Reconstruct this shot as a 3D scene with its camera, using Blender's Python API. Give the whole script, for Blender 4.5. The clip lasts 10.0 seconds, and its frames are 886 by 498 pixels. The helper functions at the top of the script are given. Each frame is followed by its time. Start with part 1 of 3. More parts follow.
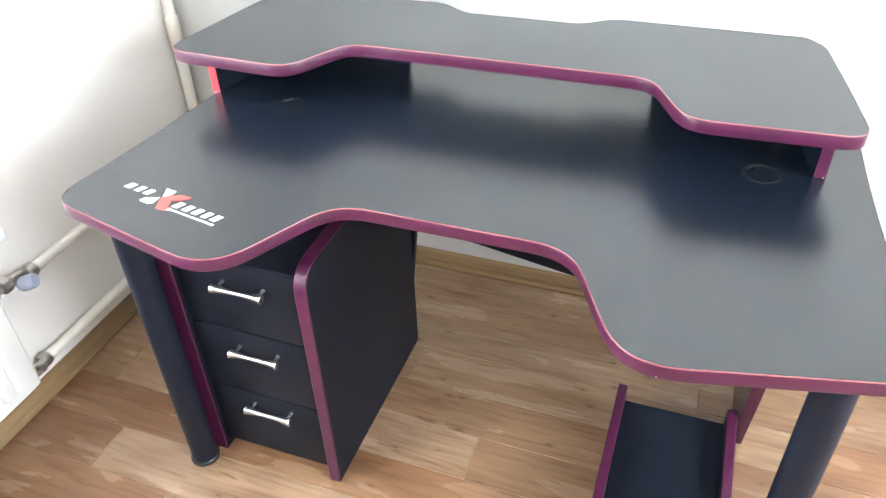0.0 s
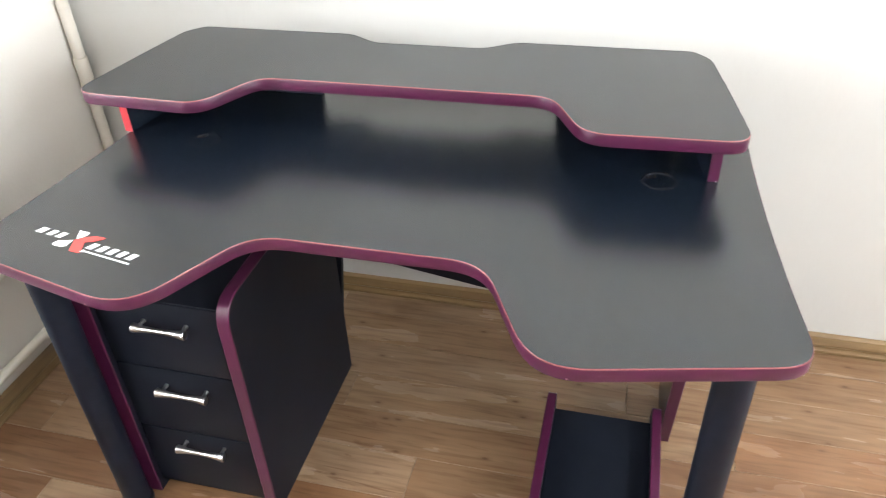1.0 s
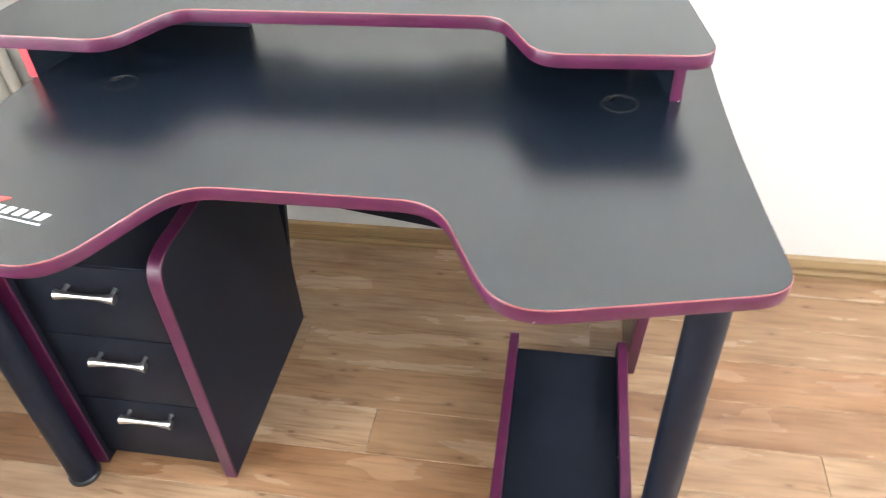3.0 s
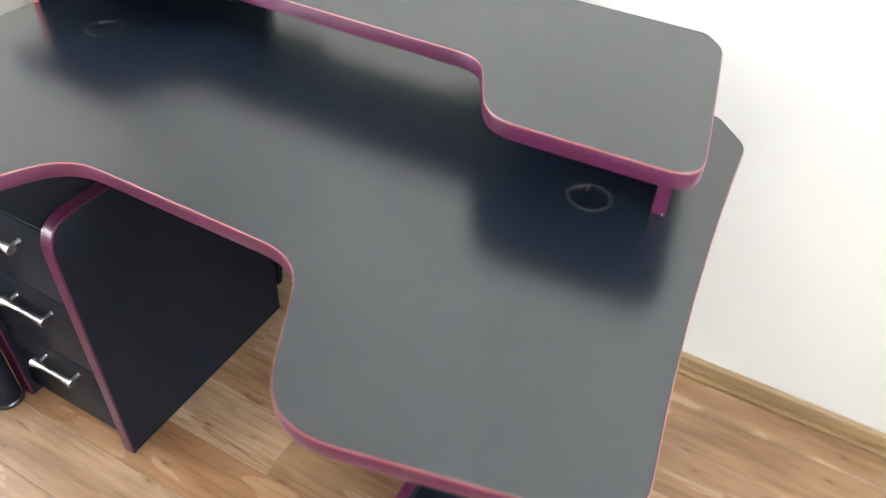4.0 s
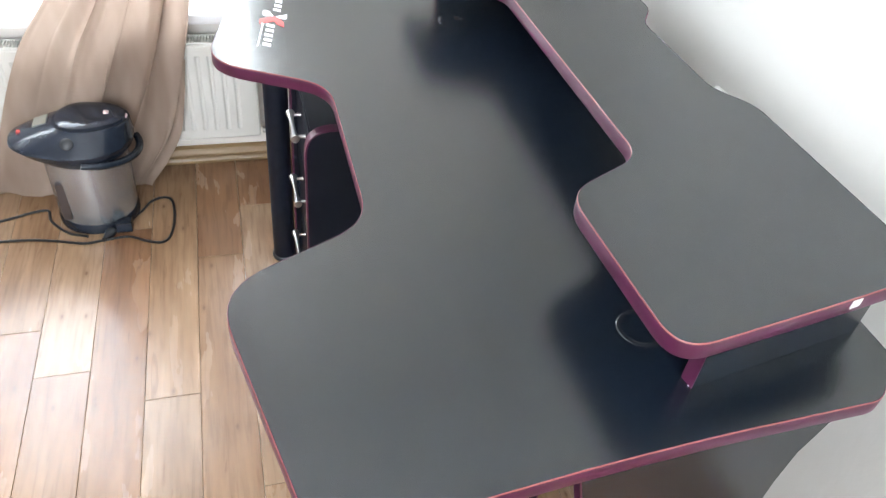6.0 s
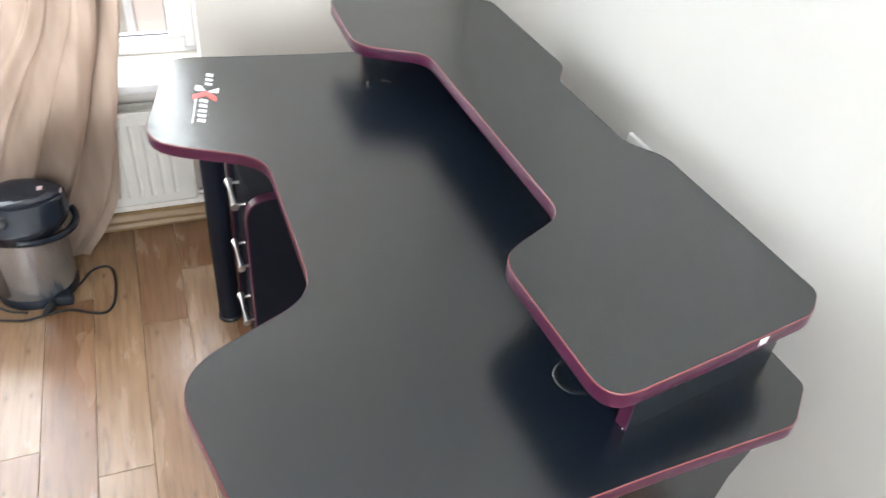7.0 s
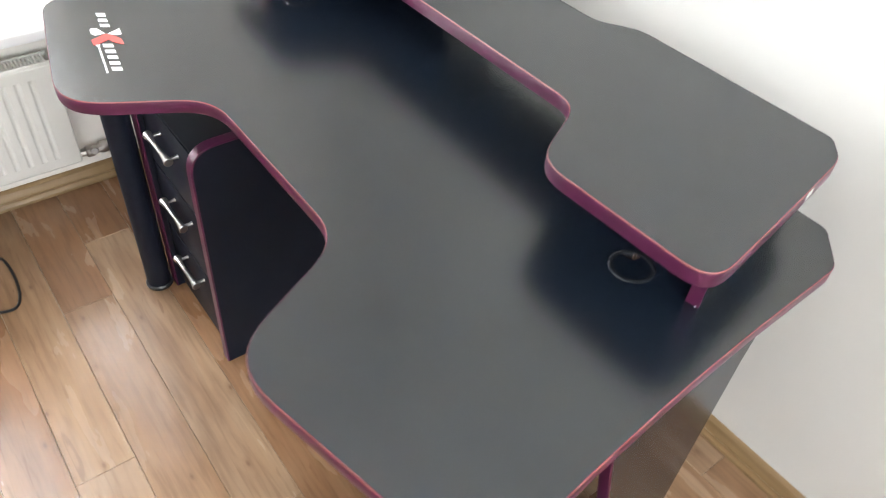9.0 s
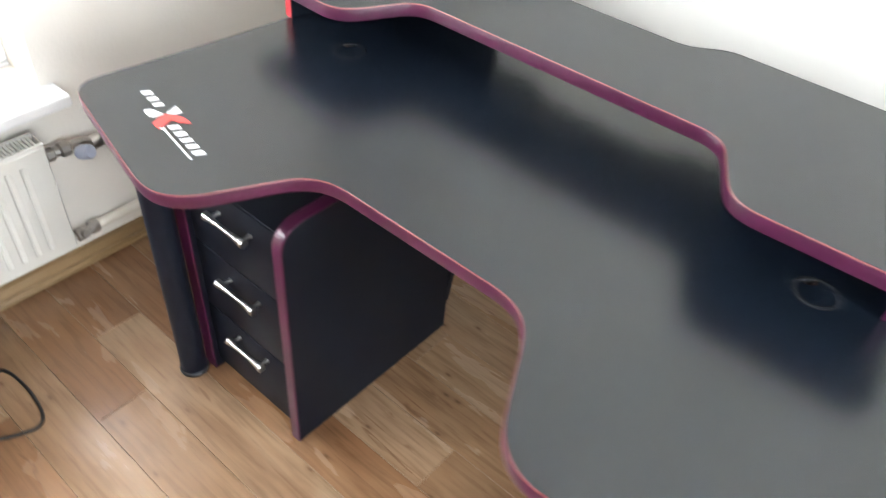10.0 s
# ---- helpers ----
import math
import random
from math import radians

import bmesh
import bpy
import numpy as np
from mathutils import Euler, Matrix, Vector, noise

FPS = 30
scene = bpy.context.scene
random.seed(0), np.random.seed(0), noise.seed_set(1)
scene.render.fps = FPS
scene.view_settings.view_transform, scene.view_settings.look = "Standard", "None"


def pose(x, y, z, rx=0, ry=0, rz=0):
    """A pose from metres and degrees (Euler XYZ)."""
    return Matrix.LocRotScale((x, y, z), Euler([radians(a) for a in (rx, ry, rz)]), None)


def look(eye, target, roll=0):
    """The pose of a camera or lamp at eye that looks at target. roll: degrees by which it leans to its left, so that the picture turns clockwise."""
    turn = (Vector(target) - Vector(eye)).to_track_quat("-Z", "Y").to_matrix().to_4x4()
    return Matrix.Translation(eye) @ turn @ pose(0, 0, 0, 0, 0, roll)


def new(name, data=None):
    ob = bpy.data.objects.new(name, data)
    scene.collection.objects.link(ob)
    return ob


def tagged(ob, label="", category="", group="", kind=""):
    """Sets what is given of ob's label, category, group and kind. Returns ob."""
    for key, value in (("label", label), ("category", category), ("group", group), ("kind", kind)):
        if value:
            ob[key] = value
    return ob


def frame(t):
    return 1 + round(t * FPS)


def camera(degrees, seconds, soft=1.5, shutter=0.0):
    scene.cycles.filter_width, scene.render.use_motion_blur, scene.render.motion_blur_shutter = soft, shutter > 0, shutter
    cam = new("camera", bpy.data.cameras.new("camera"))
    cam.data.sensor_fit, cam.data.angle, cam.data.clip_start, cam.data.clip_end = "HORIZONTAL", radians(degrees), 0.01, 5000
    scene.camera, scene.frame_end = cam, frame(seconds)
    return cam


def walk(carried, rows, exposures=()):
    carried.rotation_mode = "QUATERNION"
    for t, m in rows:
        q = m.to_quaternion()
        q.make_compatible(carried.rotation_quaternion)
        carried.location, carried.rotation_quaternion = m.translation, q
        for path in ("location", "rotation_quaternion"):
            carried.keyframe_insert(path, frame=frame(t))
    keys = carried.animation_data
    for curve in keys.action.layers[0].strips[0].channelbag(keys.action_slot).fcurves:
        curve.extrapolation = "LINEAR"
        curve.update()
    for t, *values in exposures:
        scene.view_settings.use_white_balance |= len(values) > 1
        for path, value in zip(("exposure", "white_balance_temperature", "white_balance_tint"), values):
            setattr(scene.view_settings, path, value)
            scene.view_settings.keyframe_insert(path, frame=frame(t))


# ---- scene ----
cam = camera(61.15, 10.0, soft=1.15, shutter=0.45)
PATH = [
    (0, look((0.3434, -0.9096, 1.4496), (0.0568, -0.1705, 0.8400), -2.07)),
    (0.5, look((0.3607, -0.9183, 1.4620), (0.0991, -0.1589, 0.8664), -3.25)),
    (1, look((0.3924, -0.9281, 1.4624), (0.1755, -0.1466, 0.8775), -2.49)),
    (1.5, look((0.4102, -0.9428, 1.4523), (0.2177, -0.1590, 0.8618), -2.47)),
    (2, look((0.3839, -0.9296, 1.4187), (0.2072, -0.1775, 0.7838), -2.97)),
    (2.5, look((0.3114, -0.9016, 1.4007), (0.1760, -0.1514, 0.7536), -3.75)),
    (2.6, look((0.2943, -0.9034, 1.4023), (0.1749, -0.1490, 0.7567), -2.96)),
    (3, look((0.3742, -0.8524, 1.4022), (0.2268, -0.1065, 0.7526), -3.08)),
    (3.2, look((0.4269, -0.8195, 1.4018), (0.2751, -0.0763, 0.7501), -0.42)),
    (4.3, look((0.6799, -0.4118, 1.3804), (0.2921, 0.2056, 0.6960), 6.40)),
    (4.5, look((0.6736, -0.3585, 1.3890), (0.2509, 0.2217, 0.6929), 8.96)),
    (4.7, look((0.6921, -0.3128, 1.3842), (0.1837, 0.1830, 0.6810), 7.55)),
    (5, look((0.7407, -0.2470, 1.3874), (0.1432, 0.1341, 0.6819), 9.21)),
    (5.2, look((0.8274, -0.2160, 1.3878), (0.1959, 0.1127, 0.6855), 10.61)),
    (6.3, look((1.0394, -0.1681, 1.4443), (0.3083, 0.0797, 0.8086), 6.68)),
    (6.5, look((1.0397, -0.1724, 1.4502), (0.3139, 0.0982, 0.8177), 7.23)),
    (6.9, look((1.0406, -0.1735, 1.4993), (0.3188, 0.1382, 0.8816), 6.16)),
    (7, look((1.0397, -0.1770, 1.5130), (0.3211, 0.1485, 0.8985), 5.99)),
    (7.5, look((1.0363, -0.1758, 1.5212), (0.3471, 0.2112, 0.9087), 6.95)),
    (7.9, look((1.0438, -0.1845, 1.5013), (0.3700, 0.2118, 0.8775), 7.78)),
    (8, look((1.0357, -0.1864, 1.5000), (0.3716, 0.2071, 0.8643), 7.93)),
    (8.3, look((1.0136, -0.2043, 1.4792), (0.3791, 0.1912, 0.8152), 8.22)),
    (8.5, look((0.9846, -0.2353, 1.4733), (0.3668, 0.1707, 0.7999), 8.28)),
    (8.7, look((0.9343, -0.2877, 1.4594), (0.3428, 0.1521, 0.7836), 7.80)),
    (9, look((0.8586, -0.3781, 1.4574), (0.3102, 0.0950, 0.7680), 5.67)),
    (9.3, look((0.7932, -0.4622, 1.4605), (0.2954, 0.0644, 0.7715), 7.34)),
    (9.5, look((0.7390, -0.4973, 1.4492), (0.2605, 0.0533, 0.7652), 7.92)),
    (9.8, look((0.6194, -0.5492, 1.4393), (0.1518, 0.0198, 0.7630), 6.46)),
    (10, look((0.5124, -0.6047, 1.4481), (0.0625, -0.0165, 0.7761), 5.45)),
]
# seconds, stops, kelvin, tint
EXPOSURES = [(0.0, 0.62, 6100, 9), (0.5, 0.34, 6300, 9), (1.0, -0.03, 6550, 10), (1.5, -0.19, 6700, 10), (2.0, 0.13, 6700, 10), (2.5, 0.57, 6500, 10),
             (3.0, 0.52, 6450, 9), (4.5, 0.18, 6400, 9), (5.0, 0.18, 6200, 9), (6.5, -0.30, 6250, 9), (7.0, -0.42, 6450, 9), (7.5, -0.82, 6650, 10),
             (8.0, -0.84, 6650, 10), (8.5, -0.44, 6650, 10), (9.0, -0.18, 6550, 10), (9.5, -0.20, 6500, 10), (10.0, 0.00, 6450, 9)]
walk(cam, PATH, EXPOSURES)

# ---- light ----
world = bpy.data.worlds.new("sky")
scene.world = world
world.use_nodes = True
wn = world.node_tree.nodes
sky = wn.new("ShaderNodeTexSky")
sky.sky_type, sky.sun_disc = "NISHITA", False
sky.sun_elevation, sky.sun_rotation = radians(57), radians(75)
world.node_tree.links.new(sky.outputs["Color"], wn["Background"].inputs["Color"])
wn["Background"].inputs["Strength"].default_value = 0.15


def lamp(name, kind, energy, color, m, size=None):
    data = bpy.data.lights.new(name, kind)
    data.energy, data.color = energy, color
    if size:
        data.shape, data.size, data.size_y = "RECTANGLE", size[0], size[1]
    ob = new(name, data)
    ob.matrix_world = m
    return ob


sun = lamp("sun", "SUN", 5.0, (1.0, 0.94, 0.86), look((5.5, -1, 8.6), (0, 0, 0)))
sun.data.angle = radians(2)
# daylight from the open sky through the west window, and added fill from unseen, assumed windows east and south
lamp("window_and_fill_light", "AREA", 86, (0.91, 0.955, 1.0), look((-1.32, -0.76, 1.36), (0.0, -0.66, 1.26)), (1.36, 1.16))
lamp("window_and_fill_light", "AREA", 108, (0.90, 0.95, 1.0), look((2.78, -0.85, 1.70), (0.5, -0.85, 1.75)), (2.3, 1.3))
lamp("window_and_fill_light", "AREA", 6, (0.82, 0.91, 1.0), look((1.2, -2.70, 1.55), (1.2, 0.0, 1.2)), (1.5, 1.3))


# ---- materials ----
def material(name, color, rough=0.5, metal=0.0, spec=0.5):
    m = bpy.data.materials.new(name)
    m.use_nodes = True
    b = m.node_tree.nodes["Principled BSDF"]
    b.inputs["Base Color"].default_value = (*color, 1)
    b.inputs["Roughness"].default_value = rough
    b.inputs["Metallic"].default_value = metal
    b.inputs["Specular IOR Level"].default_value = spec
    return m


def node(m, kind, **given):
    n = m.node_tree.nodes.new(kind)
    for key, value in given.items():
        n.inputs[key.replace("_", " ")].default_value = value
    return n


def wire(m, a, out, b, into):
    m.node_tree.links.new(a.outputs[out], b.inputs[into])


def bsdf(m):
    return m.node_tree.nodes["Principled BSDF"]


def coords(m, scale=(1, 1, 1), out="Object"):
    c, p = node(m, "ShaderNodeTexCoord"), node(m, "ShaderNodeMapping", Scale=scale)
    wire(m, c, out, p, "Vector")
    return p


def ramp(m, stops):
    r = node(m, "ShaderNodeValToRGB")
    e = r.color_ramp.elements
    while len(e) < len(stops):
        e.new(0.5)
    for k, (at, c) in zip(e, stops):
        k.position, k.color = at, (*c, 1)
    return r


def vary(m, scale, low, high, detail=4, at=(0.3, 0.7), stretch=(1, 1, 1)):
    """Base colour between two tones by noise."""
    n = node(m, "ShaderNodeTexNoise", Scale=scale, Detail=detail)
    wire(m, coords(m, stretch), "Vector", n, "Vector")
    r = ramp(m, [(at[0], low), (at[1], high)])
    wire(m, n, "Fac", r, "Fac")
    wire(m, r, "Color", bsdf(m), "Base Color")
    return n


def relief(m, scale, depth, strength=0.5, detail=3, stretch=(1, 1, 1)):
    n = node(m, "ShaderNodeTexNoise", Scale=scale, Detail=detail)
    wire(m, coords(m, stretch), "Vector", n, "Vector")
    b = node(m, "ShaderNodeBump", Strength=strength, Distance=depth)
    wire(m, n, "Fac", b, "Height")
    wire(m, b, "Normal", bsdf(m), "Normal")
    return n


def rough_by(m, n, low, high):
    r = node(m, "ShaderNodeMapRange")
    r.inputs["To Min"].default_value, r.inputs["To Max"].default_value = low, high
    wire(m, n, "Fac", r, "Value")
    wire(m, r, "Result", bsdf(m), "Roughness")


laminate = material("black_laminate", (0.008, 0.011, 0.016), 0.26, spec=1.0)
bsdf(laminate).inputs["Specular Tint"].default_value = (1.0, 1.0, 0.92, 1)
bsdf(laminate).inputs["IOR"].default_value = 1.52
relief(laminate, 1400, 0.0002, 0.25)
rough_by(laminate, vary(laminate, 2.2, (0.0050, 0.0086, 0.0152), (0.0070, 0.0106, 0.0184), 6), 0.23, 0.29)
carcass = material("black_board", (0.007, 0.009, 0.016), 0.45, spec=0.15)
vary(carcass, 9, (0.0060, 0.0075, 0.0125), (0.0090, 0.0110, 0.0170))
relief(carcass, 900, 0.0002, 0.2)
# black board again, with the blue skylight on it put into the colour
skylit_board = material("skylit_black_board", (0.010, 0.015, 0.030), 0.3, spec=0.6)
vary(skylit_board, 9, (0.009, 0.0135, 0.027), (0.012, 0.0175, 0.034))
relief(skylit_board, 900, 0.0002, 0.2)
plum = material("plum_edge_band", (0.058, 0.0075, 0.031), 0.31, spec=0.55)
vary(plum, 30, (0.050, 0.0068, 0.0270), (0.066, 0.0088, 0.0350))
scarlet = material("red_edge_band", (0.50, 0.035, 0.045), 0.4)
vary(scarlet, 30, (0.46, 0.03, 0.04), (0.54, 0.04, 0.05))
chipboard = material("raw_chipboard", (0.42, 0.30, 0.18), 0.8)
vary(chipboard, 220, (0.30, 0.20, 0.11), (0.52, 0.39, 0.25))
chipped = material("bare_chip", (0.36, 0.22, 0.24), 0.6)
# paler tint that stands in for the highlight along the band's chamfer
rim = material("rim_highlight", (0.25, 0.078, 0.070), 0.42)
steel = material("satin_nickel", (0.62, 0.61, 0.60), 0.28, 1.0)
relief(steel, 300, 0.0001, 0.15, stretch=(0.05, 1, 1))
tube = material("black_tube", (0.007, 0.009, 0.015), 0.48, spec=0.2)
vary(tube, 40, (0.0055, 0.008, 0.015), (0.008, 0.011, 0.020))
relief(tube, 700, 0.0002, 0.2)
plastic = material("black_plastic", (0.012, 0.013, 0.015), 0.3)
vary(plastic, 50, (0.010, 0.011, 0.013), (0.018, 0.019, 0.022))
ring_plastic = material("glossy_black_plastic", (0.021, 0.023, 0.027), 0.2, spec=0.95)
relief(ring_plastic, 300, 0.0001, 0.2)
white_ink = material("white_print", (0.80, 0.80, 0.80), 0.45)
red_ink = material("red_print", (0.62, 0.07, 0.06), 0.45)
sticker = material("white_sticker", (0.62, 0.62, 0.61), 0.5)
paper = material("white_wallpaper", (0.74, 0.73, 0.70), 0.75)
vary(paper, 1.3, (0.56, 0.552, 0.520), (0.61, 0.602, 0.566))
relief(paper, 70, 0.0022, 0.3, 6, (1, 1, 0.5))
paint = material("warm_white_paint", (0.72, 0.70, 0.66), 0.7)
vary(paint, 1.1, (0.78, 0.745, 0.685), (0.83, 0.795, 0.735))
relief(paint, 90, 0.002, 0.25)
ceiling_paint = material("ceiling_paint", (0.66, 0.66, 0.65), 0.8)
vary(ceiling_paint, 1.0, (0.81, 0.81, 0.80), (0.85, 0.85, 0.84))
# darker beige, picked for the unseen east wall to reduce bounced light
beige_paper = material("beige_wallpaper", (0.46, 0.43, 0.39), 0.75)
vary(beige_paper, 1.3, (0.43, 0.40, 0.36), (0.49, 0.46, 0.42))
relief(beige_paper, 70, 0.0022, 0.3, 6, (1, 1, 0.5))
# unseen south wall: dark brown chosen to cut light bounced back to the desk
unseen_wall_brown = material("bounce_cutting_brown", (0.27, 0.23, 0.19), 0.75)
vary(unseen_wall_brown, 1.3, (0.25, 0.21, 0.17), (0.30, 0.26, 0.22))
relief(unseen_wall_brown, 70, 0.0022, 0.3, 6, (1, 1, 0.5))
skirting_wood = material("golden_skirting", (0.30, 0.16, 0.05), 0.38)
vary(skirting_wood, 7, (0.175, 0.108, 0.048), (0.28, 0.180, 0.084), 6, stretch=(0.25, 0.25, 9))
enamel = material("radiator_enamel", (0.62, 0.60, 0.55), 0.34)
vary(enamel, 4, (0.55, 0.54, 0.50), (0.60, 0.59, 0.55))
cream = material("cream_pipe_paint", (0.70, 0.65, 0.54), 0.35)
vary(cream, 12, (0.69, 0.645, 0.56), (0.76, 0.72, 0.64))
brass = material("dull_nickel_valve", (0.48, 0.455, 0.42), 0.38, 1.0)
relief(brass, 120, 0.0006, 0.4)
cap_plastic = material("blue_grey_cap", (0.34, 0.37, 0.46), 0.4)
relief(cap_plastic, 150, 0.0005, 0.3)
pvc = material("white_pvc", (0.80, 0.80, 0.80), 0.3)
vary(pvc, 5, (0.78, 0.78, 0.78), (0.82, 0.82, 0.82))
seal = material("window_gasket", (0.04, 0.04, 0.045), 0.6)
cable_rubber = material("black_cable", (0.012, 0.012, 0.013), 0.4)
shell = material("brushed_shell", (0.44, 0.45, 0.47), 0.22, 0.8)
bsdf(shell).inputs["Anisotropic"].default_value = 0.6
bsdf(shell).inputs["Anisotropic Rotation"].default_value = 0.25
round_brush = node(shell, "ShaderNodeTangent")
round_brush.direction_type, round_brush.axis = "RADIAL", "Z"
wire(shell, round_brush, "Tangent", bsdf(shell), "Tangent")
vary(shell, 40, (0.36, 0.385, 0.42), (0.43, 0.455, 0.49), stretch=(1, 1, 30))
relief(shell, 200, 0.0001, 0.2, stretch=(1, 1, 0.03))
pot_plastic = material("blue_black_plastic", (0.018, 0.022, 0.032), 0.14)
vary(pot_plastic, 20, (0.010, 0.014, 0.023), (0.016, 0.021, 0.032))
gauge_plastic = material("smoked_gauge", (0.055, 0.042, 0.038), 0.25)
pale_label = material("pale_label", (0.24, 0.23, 0.19), 0.4)
pink_label = material("pink_label", (0.55, 0.42, 0.41), 0.4)
red_mark = material("red_mark", (0.5, 0.06, 0.05), 0.4)

glass = bpy.data.materials.new("window_glass")
glass.use_nodes = True
gt = glass.node_tree
gt.nodes.clear()
go, gb = gt.nodes.new("ShaderNodeOutputMaterial"), gt.nodes.new("ShaderNodeBsdfGlass")
gb.inputs["IOR"].default_value, gb.inputs["Roughness"].default_value = 1.45, 0.0
gt.links.new(gb.outputs[0], go.inputs[0])

sheer = bpy.data.materials.new("beige_voile")
sheer.use_nodes = True
st = sheer.node_tree
st.nodes.clear()
so, sd, sl, sx = (st.nodes.new("ShaderNode" + k) for k in ("OutputMaterial", "BsdfDiffuse", "BsdfTranslucent", "MixShader"))
sw = st.nodes.new("ShaderNodeTexNoise")
sc_, sm = st.nodes.new("ShaderNodeTexCoord"), st.nodes.new("ShaderNodeMapping")
sm.inputs["Scale"].default_value = (1, 1, 0.25)
sw.inputs["Scale"].default_value = 14
sr = st.nodes.new("ShaderNodeValToRGB")
sr.color_ramp.elements[0].color, sr.color_ramp.elements[1].color = (0.25, 0.178, 0.138, 1), (0.48, 0.378, 0.308, 1)
st.links.new(sc_.outputs["Object"], sm.inputs[0])
st.links.new(sm.outputs[0], sw.inputs["Vector"])
st.links.new(sw.outputs["Fac"], sr.inputs[0])
st.links.new(sr.outputs[0], sd.inputs[0])
st.links.new(sr.outputs[0], sl.inputs[0])
sx.inputs[0].default_value = 0.40
st.links.new(sd.outputs[0], sx.inputs[1])
st.links.new(sl.outputs[0], sx.inputs[2])
st.links.new(sx.outputs[0], so.inputs[0])

# plank: tone by plank, long grain, blotches and knots
oak = material("laminate_plank", (0.3, 0.17, 0.08), 0.24, spec=0.5)
info = node(oak, "ShaderNodeObjectInfo")
shift = node(oak, "ShaderNodeVectorMath")
shift.operation = "MULTIPLY_ADD"
spread = node(oak, "ShaderNodeCombineXYZ", X=37.0, Y=19.0, Z=11.0)
tc = node(oak, "ShaderNodeTexCoord")
wire(oak, info, "Random", shift, 0)
wire(oak, spread, "Vector", shift, 1)
wire(oak, tc, "Object", shift, 2)
tones = ramp(oak, [(0.0, (0.198, 0.103, 0.052)), (0.13, (0.266, 0.171, 0.100)), (0.28, (0.219, 0.131, 0.073)), (0.42, (0.286, 0.190, 0.118)), (0.57, (0.212, 0.109, 0.055)), (0.70, (0.168, 0.085, 0.043)), (0.80, (0.262, 0.176, 0.110)), (0.91, (0.217, 0.120, 0.067))])
tones.color_ramp.interpolation = "CONSTANT"
wire(oak, info, "Random", tones, "Fac")


def plank_noise(scale, stretch, detail, twist=0.0):
    mp = node(oak, "ShaderNodeMapping", Scale=stretch)
    wire(oak, shift, "Vector", mp, "Vector")
    n = node(oak, "ShaderNodeTexNoise", Scale=scale, Detail=detail, Distortion=twist)
    wire(oak, mp, "Vector", n, "Vector")
    return n


def blend(kind, factor, a, b_color=None, b_node=None):
    mx = node(oak, "ShaderNodeMixRGB")
    mx.blend_type = kind
    if isinstance(factor, float):
        mx.inputs["Fac"].default_value = factor
    else:
        wire(oak, factor[0], factor[1], mx, "Fac")
    wire(oak, a, "Color", mx, "Color1")
    if b_node:
        wire(oak, b_node, "Color", mx, "Color2")
    else:
        mx.inputs["Color2"].default_value = (*b_color, 1)
    return mx


blotch = plank_noise(6.0, (0.6, 1.5, 1.0), 3, 0.5)
blotch_r = ramp(oak, [(0.34, (0, 0, 0)), (0.66, (1, 1, 1))])
wire(oak, blotch, "Fac", blotch_r, "Fac")
c1 = blend("MIX", (blotch_r, "Color"), tones, (0.280, 0.172, 0.098))
c1.inputs["Fac"].default_value = 0.5
half = node(oak, "ShaderNodeMath")
half.operation = "MULTIPLY"
half.inputs[1].default_value = 0.42
wire(oak, blotch_r, "Color", half, 0)
wire(oak, half, "Value", c1, "Fac")
cloud = plank_noise(7.0, (0.42, 1.7, 1.0), 4, 0.3)
cloud_r = ramp(oak, [(0.28, (0.66, 0.58, 0.53)), (0.44, (0.94, 0.90, 0.87)), (0.56, (1.06, 1.06, 1.06)), (0.74, (1.32, 1.37, 1.42))])
wire(oak, cloud, "Fac", cloud_r, "Fac")
c1 = blend("MULTIPLY", 0.8, c1, b_node=cloud_r)
grain = plank_noise(55, (0.12, 1.6, 1.0), 9, 0.5)
grain_r = ramp(oak, [(0.34, (0.62, 0.56, 0.50)), (0.48, (0.98, 0.97, 0.96)), (0.68, (1.20, 1.18, 1.14))])
wire(oak, grain, "Fac", grain_r, "Fac")
c2 = blend("MULTIPLY", 0.5, c1, b_node=grain_r)
streak = plank_noise(36, (0.14, 1.3, 1.0), 5, 1.2)
streak_r = ramp(oak, [(0.66, (0, 0, 0)), (0.72, (1, 1, 1))])
wire(oak, streak, "Fac", streak_r, "Fac")
sh = node(oak, "ShaderNodeMath")
sh.operation = "MULTIPLY"
sh.inputs[1].default_value = 0.55
wire(oak, streak_r, "Color", sh, 0)
c3 = blend("MIX", (sh, "Value"), c2, (0.12, 0.058, 0.028))
knot = node(oak, "ShaderNodeTexVoronoi", Scale=4.0)
knot.voronoi_dimensions = "2D"
km = node(oak, "ShaderNodeMapping", Scale=(1.0, 2.3, 1.0))
wire(oak, shift, "Vector", km, "Vector")
wire(oak, km, "Vector", knot, "Vector")
knot_r = ramp(oak, [(0.012, (1, 1, 1)), (0.045, (0.25, 0.25, 0.25)), (0.10, (0, 0, 0))])
wire(oak, knot, "Distance", knot_r, "Fac")
kh = node(oak, "ShaderNodeMath")
kh.operation = "MULTIPLY"
kh.inputs[1].default_value = 0.75
wire(oak, knot_r, "Color", kh, 0)
c4 = blend("MIX", (kh, "Value"), c3, (0.10, 0.05, 0.025))
wire(oak, c4, "Color", bsdf(oak), "Base Color")
oak_bump = node(oak, "ShaderNodeBump", Strength=0.12, Distance=0.001)
wire(oak, grain, "Fac", oak_bump, "Height")
wire(oak, oak_bump, "Normal", bsdf(oak), "Normal")
rough_by(oak, cloud, 0.19, 0.33)


pale_joint = material("pale_plank_edge", (0.27, 0.16, 0.085), 0.45)
